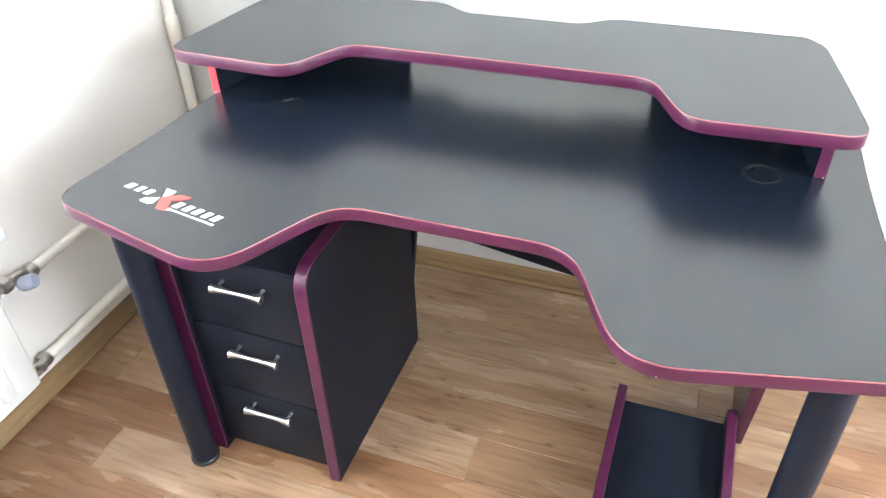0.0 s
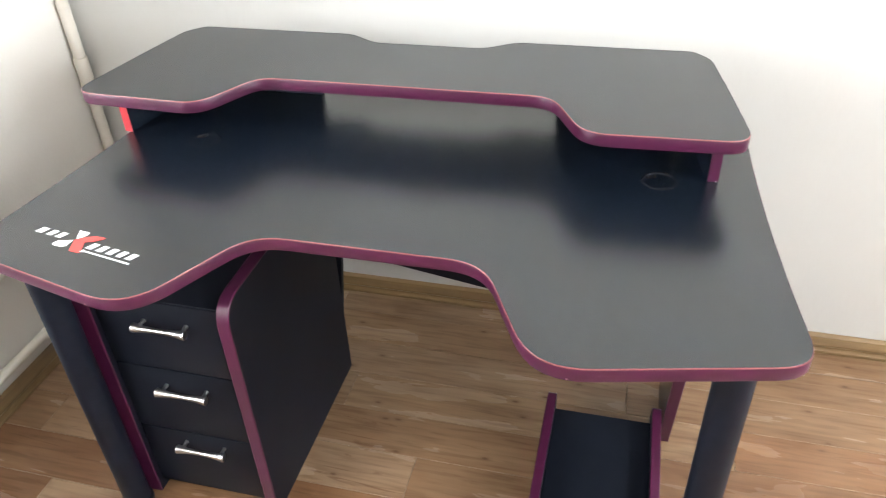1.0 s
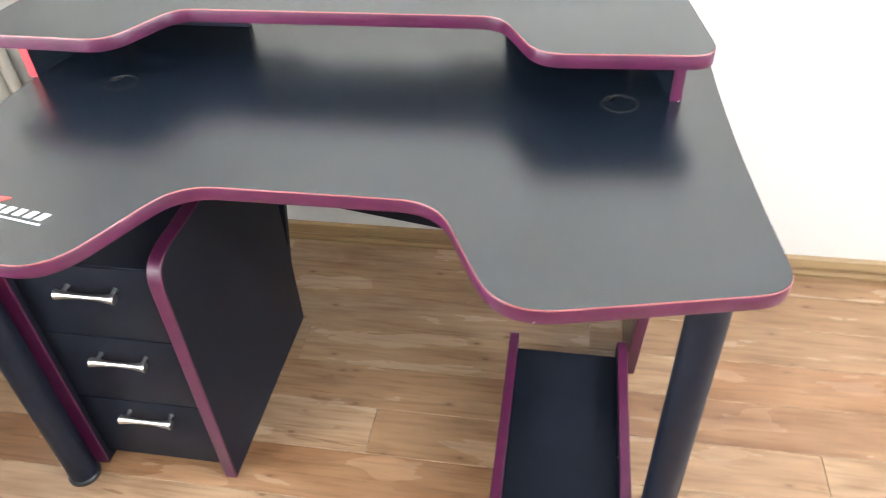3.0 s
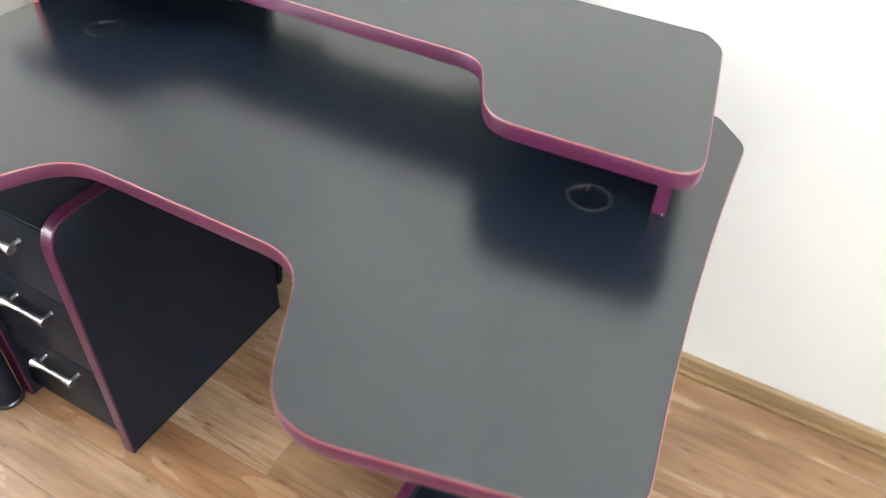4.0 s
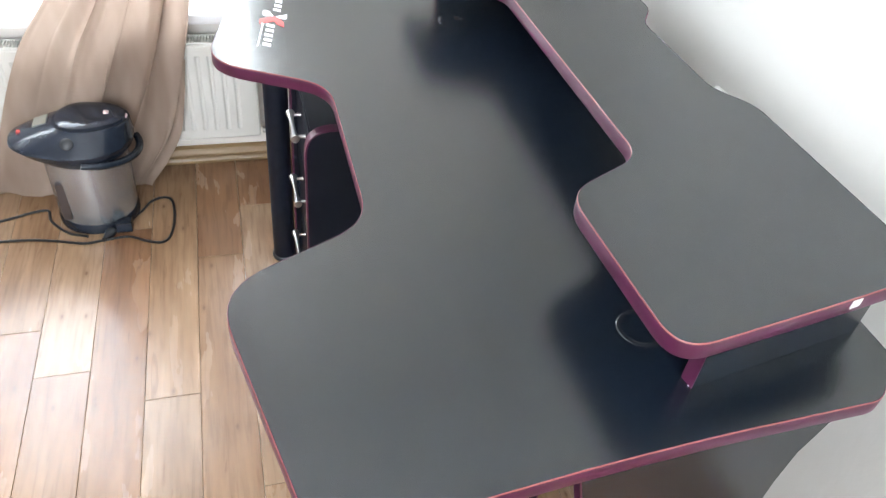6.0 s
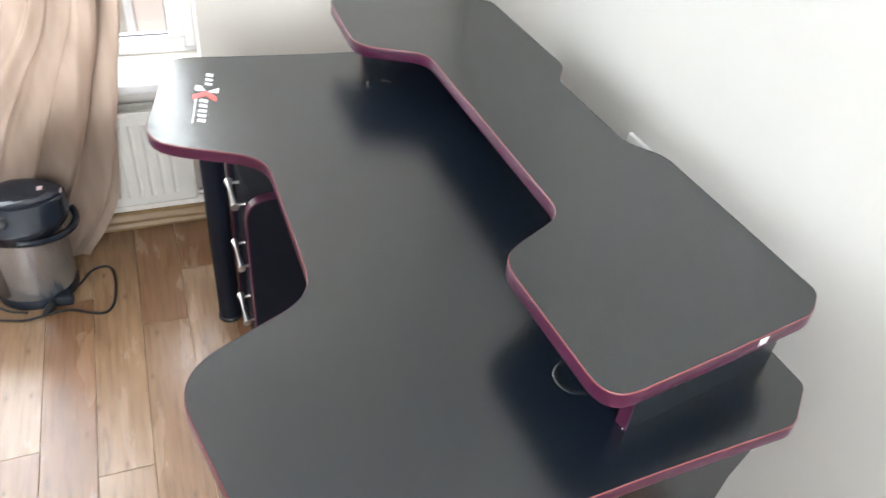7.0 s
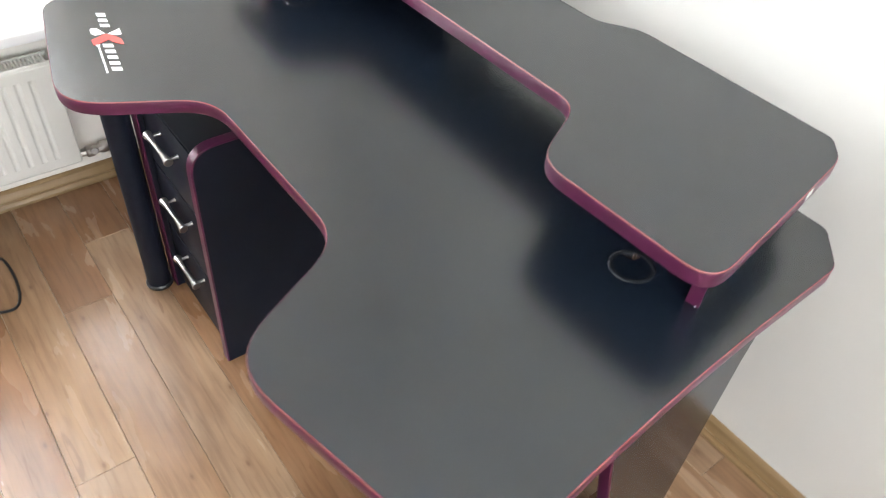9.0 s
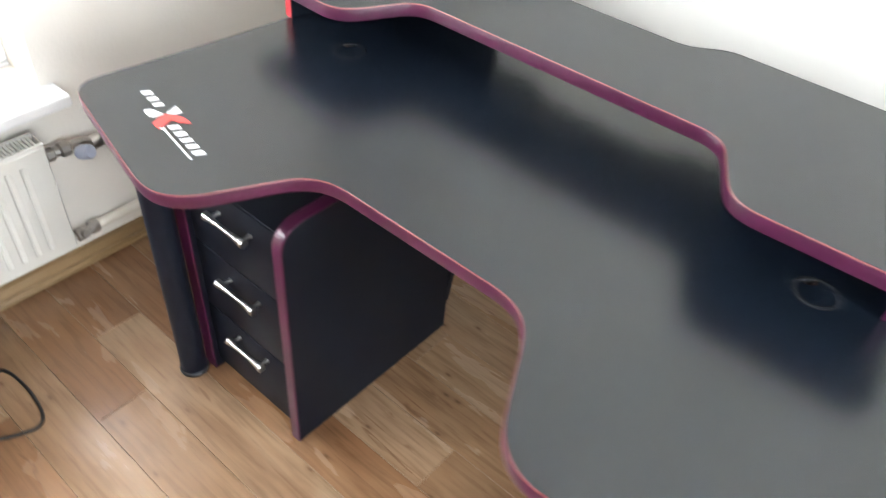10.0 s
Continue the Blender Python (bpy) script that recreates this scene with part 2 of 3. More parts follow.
vary(pale_joint, 14, (0.15, 0.080, 0.038), (0.36, 0.24, 0.14))


# ---- building helpers ----
BASE = {}


def thing(name, at, label, category, group="", kind=""):
    """An Empty at a thing's base."""
    ob = new(name)
    ob.empty_display_size = 0.05
    ob.location = at
    BASE[ob] = Vector(at)
    return tagged(ob, label, category, group, kind)


def part(name, bm, mat, parent=None, label="", smooth=True, angle=35):
    """Links a bmesh, in world places, as one mesh under a thing or a part."""
    base = BASE.get(parent, Vector((0, 0, 0)))
    bm.normal_update()
    for v in bm.verts:
        v.co -= base
    data = bpy.data.meshes.new(name)
    for e in bm.edges:
        e.smooth = len(e.link_faces) == 2 and e.calc_face_angle(0.0) < radians(angle)
    for f in bm.faces:
        f.smooth = smooth
    bm.to_mesh(data)
    bm.free()
    for m in mat if isinstance(mat, (list, tuple)) else [mat]:
        data.materials.append(m)
    ob = new(name, data)
    if parent is not None:
        ob.parent = parent
    BASE[ob] = base
    if label:
        tagged(ob, label)
    return ob


def setting(name, bm, mat, label, category, smooth=False):
    return tagged(part(name, bm, mat, None, "", smooth), label, category, "", "structure")


def put(axis, u, v, w):
    """A place from two coordinates across an axis and one along it."""
    return {"z": (u, v, w), "x": (w, u, v), "y": (u, w, v)}[axis]


def prism(bm, outline, axis, a, b):
    """A polygon drawn out along an axis."""
    lo = [bm.verts.new(put(axis, u, v, a)) for u, v in outline]
    hi = [bm.verts.new(put(axis, u, v, b)) for u, v in outline]
    bm.faces.new(lo[::-1])
    bm.faces.new(hi)
    n = len(lo)
    for i in range(n):
        bm.faces.new((lo[i], lo[(i + 1) % n], hi[(i + 1) % n], hi[i]))
    bmesh.ops.recalc_face_normals(bm, faces=bm.faces)
    return bm


def block(x0, x1, y0, y1, z0, z1, bevel=0.0, segments=2, bm=None):
    own = bmesh.new()
    m = Matrix.LocRotScale(((x0 + x1) / 2, (y0 + y1) / 2, (z0 + z1) / 2), None, (x1 - x0, y1 - y0, z1 - z0))
    bmesh.ops.create_cube(own, size=1, matrix=m)
    if bevel:
        bmesh.ops.bevel(own, geom=own.edges[:], offset=bevel, segments=segments, profile=0.5, affect="EDGES")
    if bm is None:
        return own
    join(bm, own)
    return bm


def join(bm, other, m=None):
    data = bpy.data.meshes.new("joined")
    other.to_mesh(data)
    other.free()
    if m is not None:
        data.transform(m)
    bm.from_mesh(data)
    bpy.data.meshes.remove(data)
    return bm


def lathe(profile, m, sides=32):
    """A turned form: (radius, height) pairs, round the z axis of m."""
    bm = bmesh.new()
    rings = []
    for r, h in profile:
        if r < 1e-6:
            rings.append([bm.verts.new(m @ Vector((0, 0, h)))])
        else:
            rings.append([bm.verts.new(m @ Vector((r * math.cos(k * math.tau / sides), r * math.sin(k * math.tau / sides), h))) for k in range(sides)])
    for p, q in zip(rings, rings[1:]):
        for k in range(sides):
            f = [p[k % len(p)], p[(k + 1) % len(p)], q[(k + 1) % len(q)], q[k % len(q)]]
            f = list(dict.fromkeys(f))
            if len(f) > 2:
                bm.faces.new(f)
    bmesh.ops.recalc_face_normals(bm, faces=bm.faces)
    return bm


def sweep(points, radius, sides=12, closed=False):
    """A round bar along points."""
    bm = bmesh.new()
    pts = [Vector(p) for p in points]
    rings, up = [], Vector((0.13, 0.31, 1)).normalized()
    for i, p in enumerate(pts):
        d = (pts[min(i + 1, len(pts) - 1)] - pts[max(i - 1, 0)]).normalized()
        a = d.cross(up)
        a = (a if a.length > 1e-3 else d.orthogonal()).normalized()
        b = d.cross(a)
        rings.append([bm.verts.new(p + radius * (math.cos(k * math.tau / sides) * a + math.sin(k * math.tau / sides) * b)) for k in range(sides)])
    for p, q in zip(rings, rings[1:]):
        for k in range(sides):
            bm.faces.new((p[k], p[(k + 1) % sides], q[(k + 1) % sides], q[k]))
    bm.faces.new(rings[0][::-1])
    bm.faces.new(rings[-1])
    bmesh.ops.recalc_face_normals(bm, faces=bm.faces)
    return bm


def curve_through(points, steps=8):
    """Catmull-Rom places through the given ones."""
    p = [Vector(q) for q in points]
    p = [2 * p[0] - p[1]] + p + [2 * p[-1] - p[-2]]
    out = []
    for i in range(1, len(p) - 2):
        for k in range(steps):
            t = k / steps
            out.append(0.5 * (2 * p[i] + (p[i + 1] - p[i - 1]) * t + (2 * p[i - 1] - 5 * p[i] + 4 * p[i + 1] - p[i + 2]) * t * t + (3 * p[i] - p[i - 1] - 3 * p[i + 1] + p[i + 2]) * t ** 3))
    return out + [p[-2]]


def rounded(corners, steps=9):
    """A closed outline from corners (x, y, length that the rounding takes of each side)."""
    out, n = [], len(corners)
    for i, (x, y, r) in enumerate(corners):
        c = Vector((x, y))
        if r <= 0:
            out.append((x, y))
            continue
        a, b = (Vector(corners[(i + k) % n][:2]) for k in (-1, 1))
        p, q = c + (a - c).normalized() * r, c + (b - c).normalized() * r
        for k in range(steps + 1):
            t = k / steps
            w = 1.15
            u = (p * (1 - t) ** 2 + c * (2 * w * t * (1 - t)) + q * t * t) / ((1 - t) ** 2 + 2 * w * t * (1 - t) + t * t)
            out.append((u.x, u.y))
    return out


def outward(outline, d):
    out, n = [], len(outline)
    for i in range(n):
        a, b, c = (Vector(outline[(i + k) % n]) for k in (-1, 0, 1))
        e, f = (b - a).normalized(), (c - b).normalized()
        m = Vector((e.y, -e.x)) + Vector((f.y, -f.x))
        m = m.normalized() / max(0.5, m.length / 2)
        out.append((b.x + d * m.x, b.y + d * m.y))
    return out


def band(outline, axis, a, b, proud=0.0012, lip=0.0016, closed=True):
    """Edge banding round a board that lies from a to b along the axis: plum face, upper rim painted lighter as a
    highlight.
    """
    bm = bmesh.new()
    prof = [(-0.003, a - 0.0004), (0.0004, a - 0.0004), (proud, a + lip), (proud, b - lip), (0.0002, b + 0.0002), (-0.0006, b + 0.0002)]
    rings = []
    for d, h in prof:
        rings.append([bm.verts.new(put(axis, u, v, h)) for u, v in outward(outline, d)])
    n = len(outline)
    for k in range(len(rings) - 1):
        for i in range(n if closed else n - 1):
            f = bm.faces.new((rings[k][i], rings[k][(i + 1) % n], rings[k + 1][(i + 1) % n], rings[k + 1][i]))
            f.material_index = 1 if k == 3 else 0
    bmesh.ops.recalc_face_normals(bm, faces=bm.faces)
    return bm


# ---- room ----
WX, WY = -1.10, 0.775          # inner faces of the west and north walls
EX, SY, TOP = 2.70, -2.62, 2.60
WIN = (-1.48, -0.036, 0.522, 1.98)   # window opening: y from, y to, z from, z to


def wall_with_hole(axis, a, b, u0, u1, v1, hole):
    h0, h1, k0, k1 = hole
    bm = bmesh.new()
    for ua, ub, va, vb in ((u0, h0, 0, v1), (h1, u1, 0, v1), (h0, h1, 0, k0), (h0, h1, k1, v1)):
        prism(bm, [(ua, va), (ub, va), (ub, vb), (ua, vb)], axis, a, b)
    return bm


setting("wall_west", wall_with_hole("x", WX - 0.30, WX, SY - 0.15, WY, TOP, WIN), paint, "warm white painted wall with a deep window opening", "wall")
setting("wall_north", block(WX - 0.30, EX + 0.15, WY, WY + 0.15, 0, TOP), paper, "white wall with softly embossed wallpaper", "wall")
EAST = (-2.04, 0.34, 0.98, 2.40)
setting("wall_east", wall_with_hole("x", EX, EX + 0.15, SY, WY, TOP, EAST), beige_paper, "unseen east wall, in a darker beige to cut bounced light, with an added window opening", "wall")
SOUTH = (0.42, 1.98, 0.86, 2.24)
# wall out of view, its colour set dark to weaken bounce
setting("wall_south", wall_with_hole("y", SY - 0.15, SY, WX, EX + 0.15, TOP, SOUTH), unseen_wall_brown, "unseen south wall, made dark brown to cut bounced light, with an added window opening", "wall")
setting("ceiling", block(WX - 0.3, EX + 0.15, SY - 0.15, WY + 0.15, TOP, TOP + 0.1), ceiling_paint, "plain white painted ceiling", "ceiling")

# skirting boards with a stepped, hollowed face
PROFILE = [(0, 0), (0.020, 0), (0.021, 0.010), (0.017, 0.016), (0.016, 0.022), (0.019, 0.027), (0.018, 0.036), (0.012, 0.044), (0.011, 0.050), (0.005, 0.056), (0, 0.057)]
bm = bmesh.new()
prism(bm, [(WY - d, h) for d, h in PROFILE], "x", WX + 0.021, EX)
setting("baseboard_north", bm, skirting_wood, "golden brown wooden baseboard with a moulded face", "baseboard", True)
bm = bmesh.new()
prism(bm, [(WX + d, h) for d, h in PROFILE], "y", SY, WY)
setting("baseboard_west", bm, skirting_wood, "golden brown wooden baseboard under the radiator", "baseboard", True)
bm = bmesh.new()
prism(bm, [(EX - d, h) for d, h in PROFILE], "y", SY, WY - 0.021)
setting("baseboard_east", bm, skirting_wood, "golden brown wooden baseboard", "baseboard", True)


# ---- window in the west wall ----
def window(name, label, axis, face, hole, mid, sill):
    """White plastic window: outer frame, two sashes with gasket and pane. face: the plane of the frame's room side; mid: where the sashes meet."""
    h0, h1, k0, k1 = hole
    root = thing(name, put(axis, (h0 + h1) / 2, k0, face), label, "window", "", "structure")

    def ring(u0, u1, v0, v1, w, a, b):
        bm = bmesh.new()
        for ua, ub, va, vb in ((u0, u1, v0, v0 + w), (u0, u1, v1 - w, v1), (u0, u0 + w, v0 + w, v1 - w), (u1 - w, u1, v0 + w, v1 - w)):
            lo, hi = put(axis, ua, va, a), put(axis, ub, vb, b)
            block(min(lo[0], hi[0]), max(lo[0], hi[0]), min(lo[1], hi[1]), max(lo[1], hi[1]), min(lo[2], hi[2]), max(lo[2], hi[2]), 0.004, 2, bm)
        return bm

    part("window_frame", ring(h0, h1, k0, k1, 0.040, face - 0.07, face), pvc, root)
    for a, b in ((h0 + 0.03, mid + 0.01), (mid - 0.01 + 0.022, h1 - 0.03)):
        sash = part("sash", ring(a, b, k0 + 0.028, k1 - 0.03, 0.046, face - 0.055, face + 0.008), pvc, root)
        part("gasket", ring(a + 0.043, b - 0.043, k0 + 0.071, k1 - 0.073, 0.0055, face - 0.0255, face - 0.019), seal, sash)
        lo, hi = put(axis, a + 0.044, k0 + 0.072, face - 0.03), put(axis, b - 0.044, k1 - 0.074, face - 0.024)
        pane = part("pane", block(lo[0], hi[0], lo[1], hi[1], lo[2], hi[2]), glass, sash)
        pane.visible_shadow = False
    if sill:
        part("window_sill", sill, pvc, root)
    return root


FACE = -1.235
window("window_1", "white plastic window with a deep sill behind the curtain", "x", FACE, (WIN[0], WIN[1], WIN[2] - 0.028, WIN[3]), -0.66,
       block(FACE - 0.002, -1.028, WIN[0] - 0.03, -0.003, 0.4915, 0.5215, 0.006, 3))
# unseen windows, added so the east and south fill lamps have openings
window("unseen_window_2", "added white window in the unseen east wall, for fill light", "x", EX + 0.075, EAST, -0.85, None)
window("unseen_window_3", "added white window in the unseen south wall, for fill light", "y", SY - 0.06, SOUTH, 1.2, None)

# what stands outside: a pink rendered house with a grey corner post, lit by the open sky
outside = thing("neighbour_house", (-7.4, -0.6, -3), "pale pink rendered house wall across the yard", "house", "", "structure")
render_pink = material("pink_render", (0.62, 0.46, 0.42), 0.8)
vary(render_pink, 0.8, (0.80, 0.68, 0.635), (0.85, 0.73, 0.685))
relief(render_pink, 30, 0.01, 0.3)
part("wall", block(-7.9, -7.4, -0.30, 5, -3, 4), render_pink, outside)
part("rear_wall", block(-9.5, -9.0, -9, -0.25, -3, 4), beige_paper, outside, "shaded beige wall set back")
part("corner_post", block(-7.42, -7.28, -0.345, -0.255, -3, 4, 0.01), pvc, outside, "white corner post")
setting("ground", block(-60, -1.45, -60, 60, -3.1, -3.0), paint, "pale paved yard outside the window", "ground")


# ---- radiator, pipes ----
RY0, RY1, RZ0, RZ1, RX = -1.10, -0.101, 0.138, 0.446, -1.000
rad = thing("radiator", (RX - 0.04, (RY0 + RY1) / 2, RZ0), "white ribbed panel radiator on the wall under the window", "radiator")
bm = bmesh.new()
pitch = 0.0333
y = RY0 + 0.03
front = [(RY0, RX - 0.010), (RY0 + 0.004, RX - 0.002), (RY0 + 0.022, RX)]
while y + pitch < RY1 - 0.02:
    front += [(y + 0.002, RX), (y + 0.008, RX - 0.006), (y + 0.012, RX - 0.006), (y + 0.018, RX)]
    y += pitch
front += [(RY1 - 0.022, RX), (RY1 - 0.004, RX - 0.002), (RY1, RX - 0.010)]
back = [(yy, xx - 0.012) for yy, xx in front]
rows = [(RZ0, 1.0, 0.006), (RZ0 + 0.006, 1.0, 0.0), (RZ0 + 0.034, 1.0, 0.0), (RZ0 + 0.046, 0.0, 0.0), (RZ1 - 0.046, 0.0, 0.0), (RZ1 - 0.034, 1.0, 0.0), (RZ1 - 0.006, 1.0, 0.0), (RZ1, 1.0, 0.006)]
sheets = []
for z, flat, inset in rows:
    sheets.append([bm.verts.new(((RX if flat and abs(xx - RX + 0.006) < 1e-6 else xx) - inset, yy, z)) for yy, xx in front])
for p, q in zip(sheets, sheets[1:]):
    for i in range(len(p) - 1):
        bm.faces.new((p[i], p[i + 1], q[i + 1], q[i]))
bmesh.ops.recalc_face_normals(bm, faces=bm.faces)
bmesh.ops.solidify(bm, geom=bm.faces[:], thickness=0.0015)
part("front_panel", bm, enamel, rad, angle=25)
part("rear_panel", block(-1.060, -1.046, RY0 + 0.01, RY1 - 0.01, RZ0 + 0.004, RZ1 - 0.012, 0.004), enamel, rad)
for y in (RY0, RY1 - 0.002):
    part("side_cover", block(-1.062, RX - 0.004, y, y + 0.002, RZ0 + 0.01, RZ1 + 0.003, 0.0009), enamel, rad)
grille = part("top_grille", block(-1.062, -1.054, RY0, RY1, RZ1 - 0.006, RZ1 + 0.004, 0.002), enamel, rad)
part("grille_rail", block(RX - 0.010, RX - 0.003, RY0, RY1, RZ1 - 0.008, RZ1 + 0.004, 0.002), enamel, grille)
for y in (RY0 + 0.16, RY1 - 0.16):
    part("bracket", block(WX + 0.0005, -1.058, y - 0.014, y + 0.014, RZ0 + 0.03, RZ1 - 0.03, 0.002), enamel, rad)
SLAT = block(-1.054, RX - 0.010, -0.0028, 0.0028, RZ1 - 0.003, RZ1 + 0.002, 0.001, 1)
first = None
for i in range(117):
    y = RY0 + 0.010 + i * 0.0084
    if first is None:
        for v in SLAT.verts:
            v.co.y += y
        first = part("slat", SLAT, enamel, grille)
    else:
        s = new("slat", first.data)
        s.parent = grille
        s.location = (0, i * 0.0084, 0)


def pipe(name, points, radius, label):
    root = thing(name, points[0], label, "pipe")
    part("tube", sweep(points, radius, 16), cream, root)
    return root


RISER = (-1.080, 0.740)
riser = pipe("heating_riser", [(*RISER, 0.058), (*RISER, 1.2), (*RISER, TOP)], 0.0160, "cream painted heating riser pipe in the room corner")
part("coupling", lathe([(0, -0.046), (0.0185, -0.046), (0.0195, -0.043), (0.0195, 0.043), (0.0185, 0.046), (0, 0.046)], pose(*RISER, 0.675), 24), cream, riser)
for z, y0 in ((0.355, 0.036), (0.120, -0.030)):
    p = pipe("radiator_pipe", [(-1.074, y0, z), (-1.074, 0.3, z), (-1.076, 0.6, z), (-1.080, 0.730, z)], 0.0135, "cream painted pipe running from radiator to riser")
    part("coupling", lathe([(0, -0.012), (0.017, -0.012), (0.0185, -0.006), (0.0185, 0.006), (0.017, 0.012), (0, 0.012)], pose(-1.074, y0 + 0.004, z, 90), 16), brass, p)

valve = thing("radiator_valve", (-1.06, -0.09, 0.378), "nickel radiator valve with a blue-grey plastic cap", "valve")
part("body", lathe([(0, 0), (0.010, 0), (0.012, 0.008), (0.017, 0.012), (0.017, 0.028), (0.012, 0.032), (0.013, 0.042), (0.019, 0.047), (0.019, 0.066), (0.012, 0.072), (0.012, 0.090), (0, 0.090)], pose(-1.060, -0.098, 0.378, -90), 8), brass, valve)
part("stem", lathe([(0, -0.012), (0.011, -0.012), (0.010, 0.020), (0, 0.020)], pose(-1.058, -0.030, 0.374, 0, 66, 25), 12), brass, valve)
part("cap", lathe([(0, 0), (0.013, 0), (0.016, 0.004), (0.018, 0.012), (0.018, 0.034), (0.015, 0.040), (0, 0.041)], pose(-1.040, -0.020, 0.366, 0, 70, 25), 20), cap_plastic, valve)
part("elbow", sweep(curve_through([(-1.062, -0.010, 0.376), (-1.066, 0.006, 0.372), (-1.071, 0.020, 0.362), (-1.074, 0.036, 0.355)], 5), 0.0125, 12), brass, valve)
lock = thing("lockshield_valve", (-1.06, -0.09, 0.125), "small nickel lockshield valve at the radiator foot", "valve")
part("body", lathe([(0, 0), (0.010, 0), (0.012, 0.014), (0.017, 0.018), (0.017, 0.034), (0.012, 0.038), (0.013, 0.060), (0, 0.062)], pose(-1.064, -0.094, 0.124, -90), 8), brass, lock)
part("cap", lathe([(0, 0), (0.011, 0), (0.012, 0.016), (0.009, 0.024), (0, 0.024)], pose(-1.060, -0.060, 0.128, 0, 70), 14), brass, lock)

# ---- curtain ----
drape = thing("curtain", (-0.97, -0.45, 0.0), "beige sheer voile curtain hanging in loose folds to the floor", "curtain")
bm = bmesh.new()
right_edge = [(-0.44, 0.015), (-0.375, 0.10), (-0.315, 0.22), (-0.268, 0.46), (-0.252, 0.60), (-0.228, 0.78), (-0.21, 1.1), (-0.20, 1.6), (-0.20, 2.2)]
left_edge = [(-0.87, 0.012), (-0.84, 0.10), (-0.80, 0.22), (-0.695, 0.46), (-0.60, 0.60), (-0.49, 0.78), (-0.44, 1.1), (-0.41, 1.6), (-0.40, 2.2)]
cr, cl = curve_through([(a, b, 0) for a, b in right_edge], 10), curve_through([(a, b, 0) for a, b in left_edge], 10)
grid = []
for i, (r, l) in enumerate(zip(cr, cl)):
    line = []
    z = (r.y + l.y) / 2
    for j in range(141):
        s = j / 140
        q = s + 0.16 * (1.0 - min(z, 1.4)) + 0.05 * noise.noise(Vector((s * 2.3, z * 2.0, 4.0)))
        deep = min(1.0, max(0.0, (s - 0.22) / 0.25))
        fold = 0.62 * math.sin(q * 15.5 + 0.5 + 1.2 * noise.noise(Vector((s * 2, z * 0.8, 3.0)))) + 0.26 * math.sin(q * 37 + 1.2 + 2.2 * noise.noise(Vector((s * 3, z * 1.5, 9.0)))) + 0.5 * noise.noise(Vector((q * 7, z * 1.2, 2.0))) - 0.55 * abs(noise.noise(Vector((q * 9 + 1.2 * z, z * 0.9, 6.0))))
        crease = abs(noise.noise(Vector((q * 16 + 2.5 * z, z * 2.2, 12.0))))
        fold -= 0.5 * deep * max(0.0, 0.3 - crease)
        wide = (0.010 + 0.034 * deep) * (0.7 + 0.5 * min(1, z / 0.7))
        bulge = 0.035 * math.exp(-((z - 0.2) / 0.22) ** 2)
        yy = l.x + (r.x - l.x) * s + (0.004 + 0.012 * deep) * math.cos(q * 31 + 0.8 + 2.0 * noise.noise(Vector((s * 3, z * 1.2, 15.0))))
        hem = 0.010 * math.sin(s * 17 + 0.5) if i == 0 else 0.0
        line.append(bm.verts.new((-0.962 + bulge * (0.3 + 0.7 * s) + wide * fold + 0.004 * noise.noise(Vector((s * 8, z * 6, 1))), yy, max(0.008, z + hem))))
    grid.append(line)
for p, q in zip(grid, grid[1:]):
    for j in range(140):
        bm.faces.new((p[j], p[j + 1], q[j + 1], q[j]))
part("cloth", bm, sheer, drape, angle=180)


# ---- gaming desk ----
D0, D1 = 0.726, 0.750         # underside and top of the desktop
H0, H1 = 0.847, 0.871         # underside and top of the monitor shelf
SC = -0.041                   # middle of the shelf


def mirrored(right, mid=0.0):
    """A closed outline, counter-clockwise, from the corners of its right half (front middle to back middle)."""
    return [(mid + x, y, r) for x, y, r in right] + [(mid - x, y, r) for x, y, r in right[::-1]]


def skewed(u, v):
    """A place on the shelf, which stands half a degree askew on the desk."""
    c, s = math.cos(radians(0.5)), math.sin(radians(0.5))
    return (SC + u * c - (v - 0.45) * s, 0.45 + u * s + (v - 0.45) * c)


desk_outline = rounded(mirrored([(0.2014, 0.0, 0.066), (0.3092, -0.2175, 0.085), (0.6771, -0.1344, 0.056), (0.6572, 0.0214, 0.05), (0.642, 0.1808, 0.06), (0.6323, 0.34, 0.06), (0.6255, 0.5530, 0.018), (0.571, 0.6165, 0.012)]))
shelf_outline = [skewed(u, v) for u, v in rounded(mirrored([(0.2956, 0.3671, 0.042), (0.3638, 0.2319, 0.048), (0.6412, 0.2424, 0.050), (0.6107, 0.4504, 0.05), (0.5877, 0.5922, 0.022), (0.5536, 0.6301, 0.012), (0.1863, 0.6301, 0.026), (0.1233, 0.5858, 0.026)]))]

desk = thing("gaming_desk", (0, 0.25, 0), "black gaming desk with plum edging and a raised monitor shelf", "desk")
GROMMETS = ((0.464, 0.306), (-0.452, 0.303))


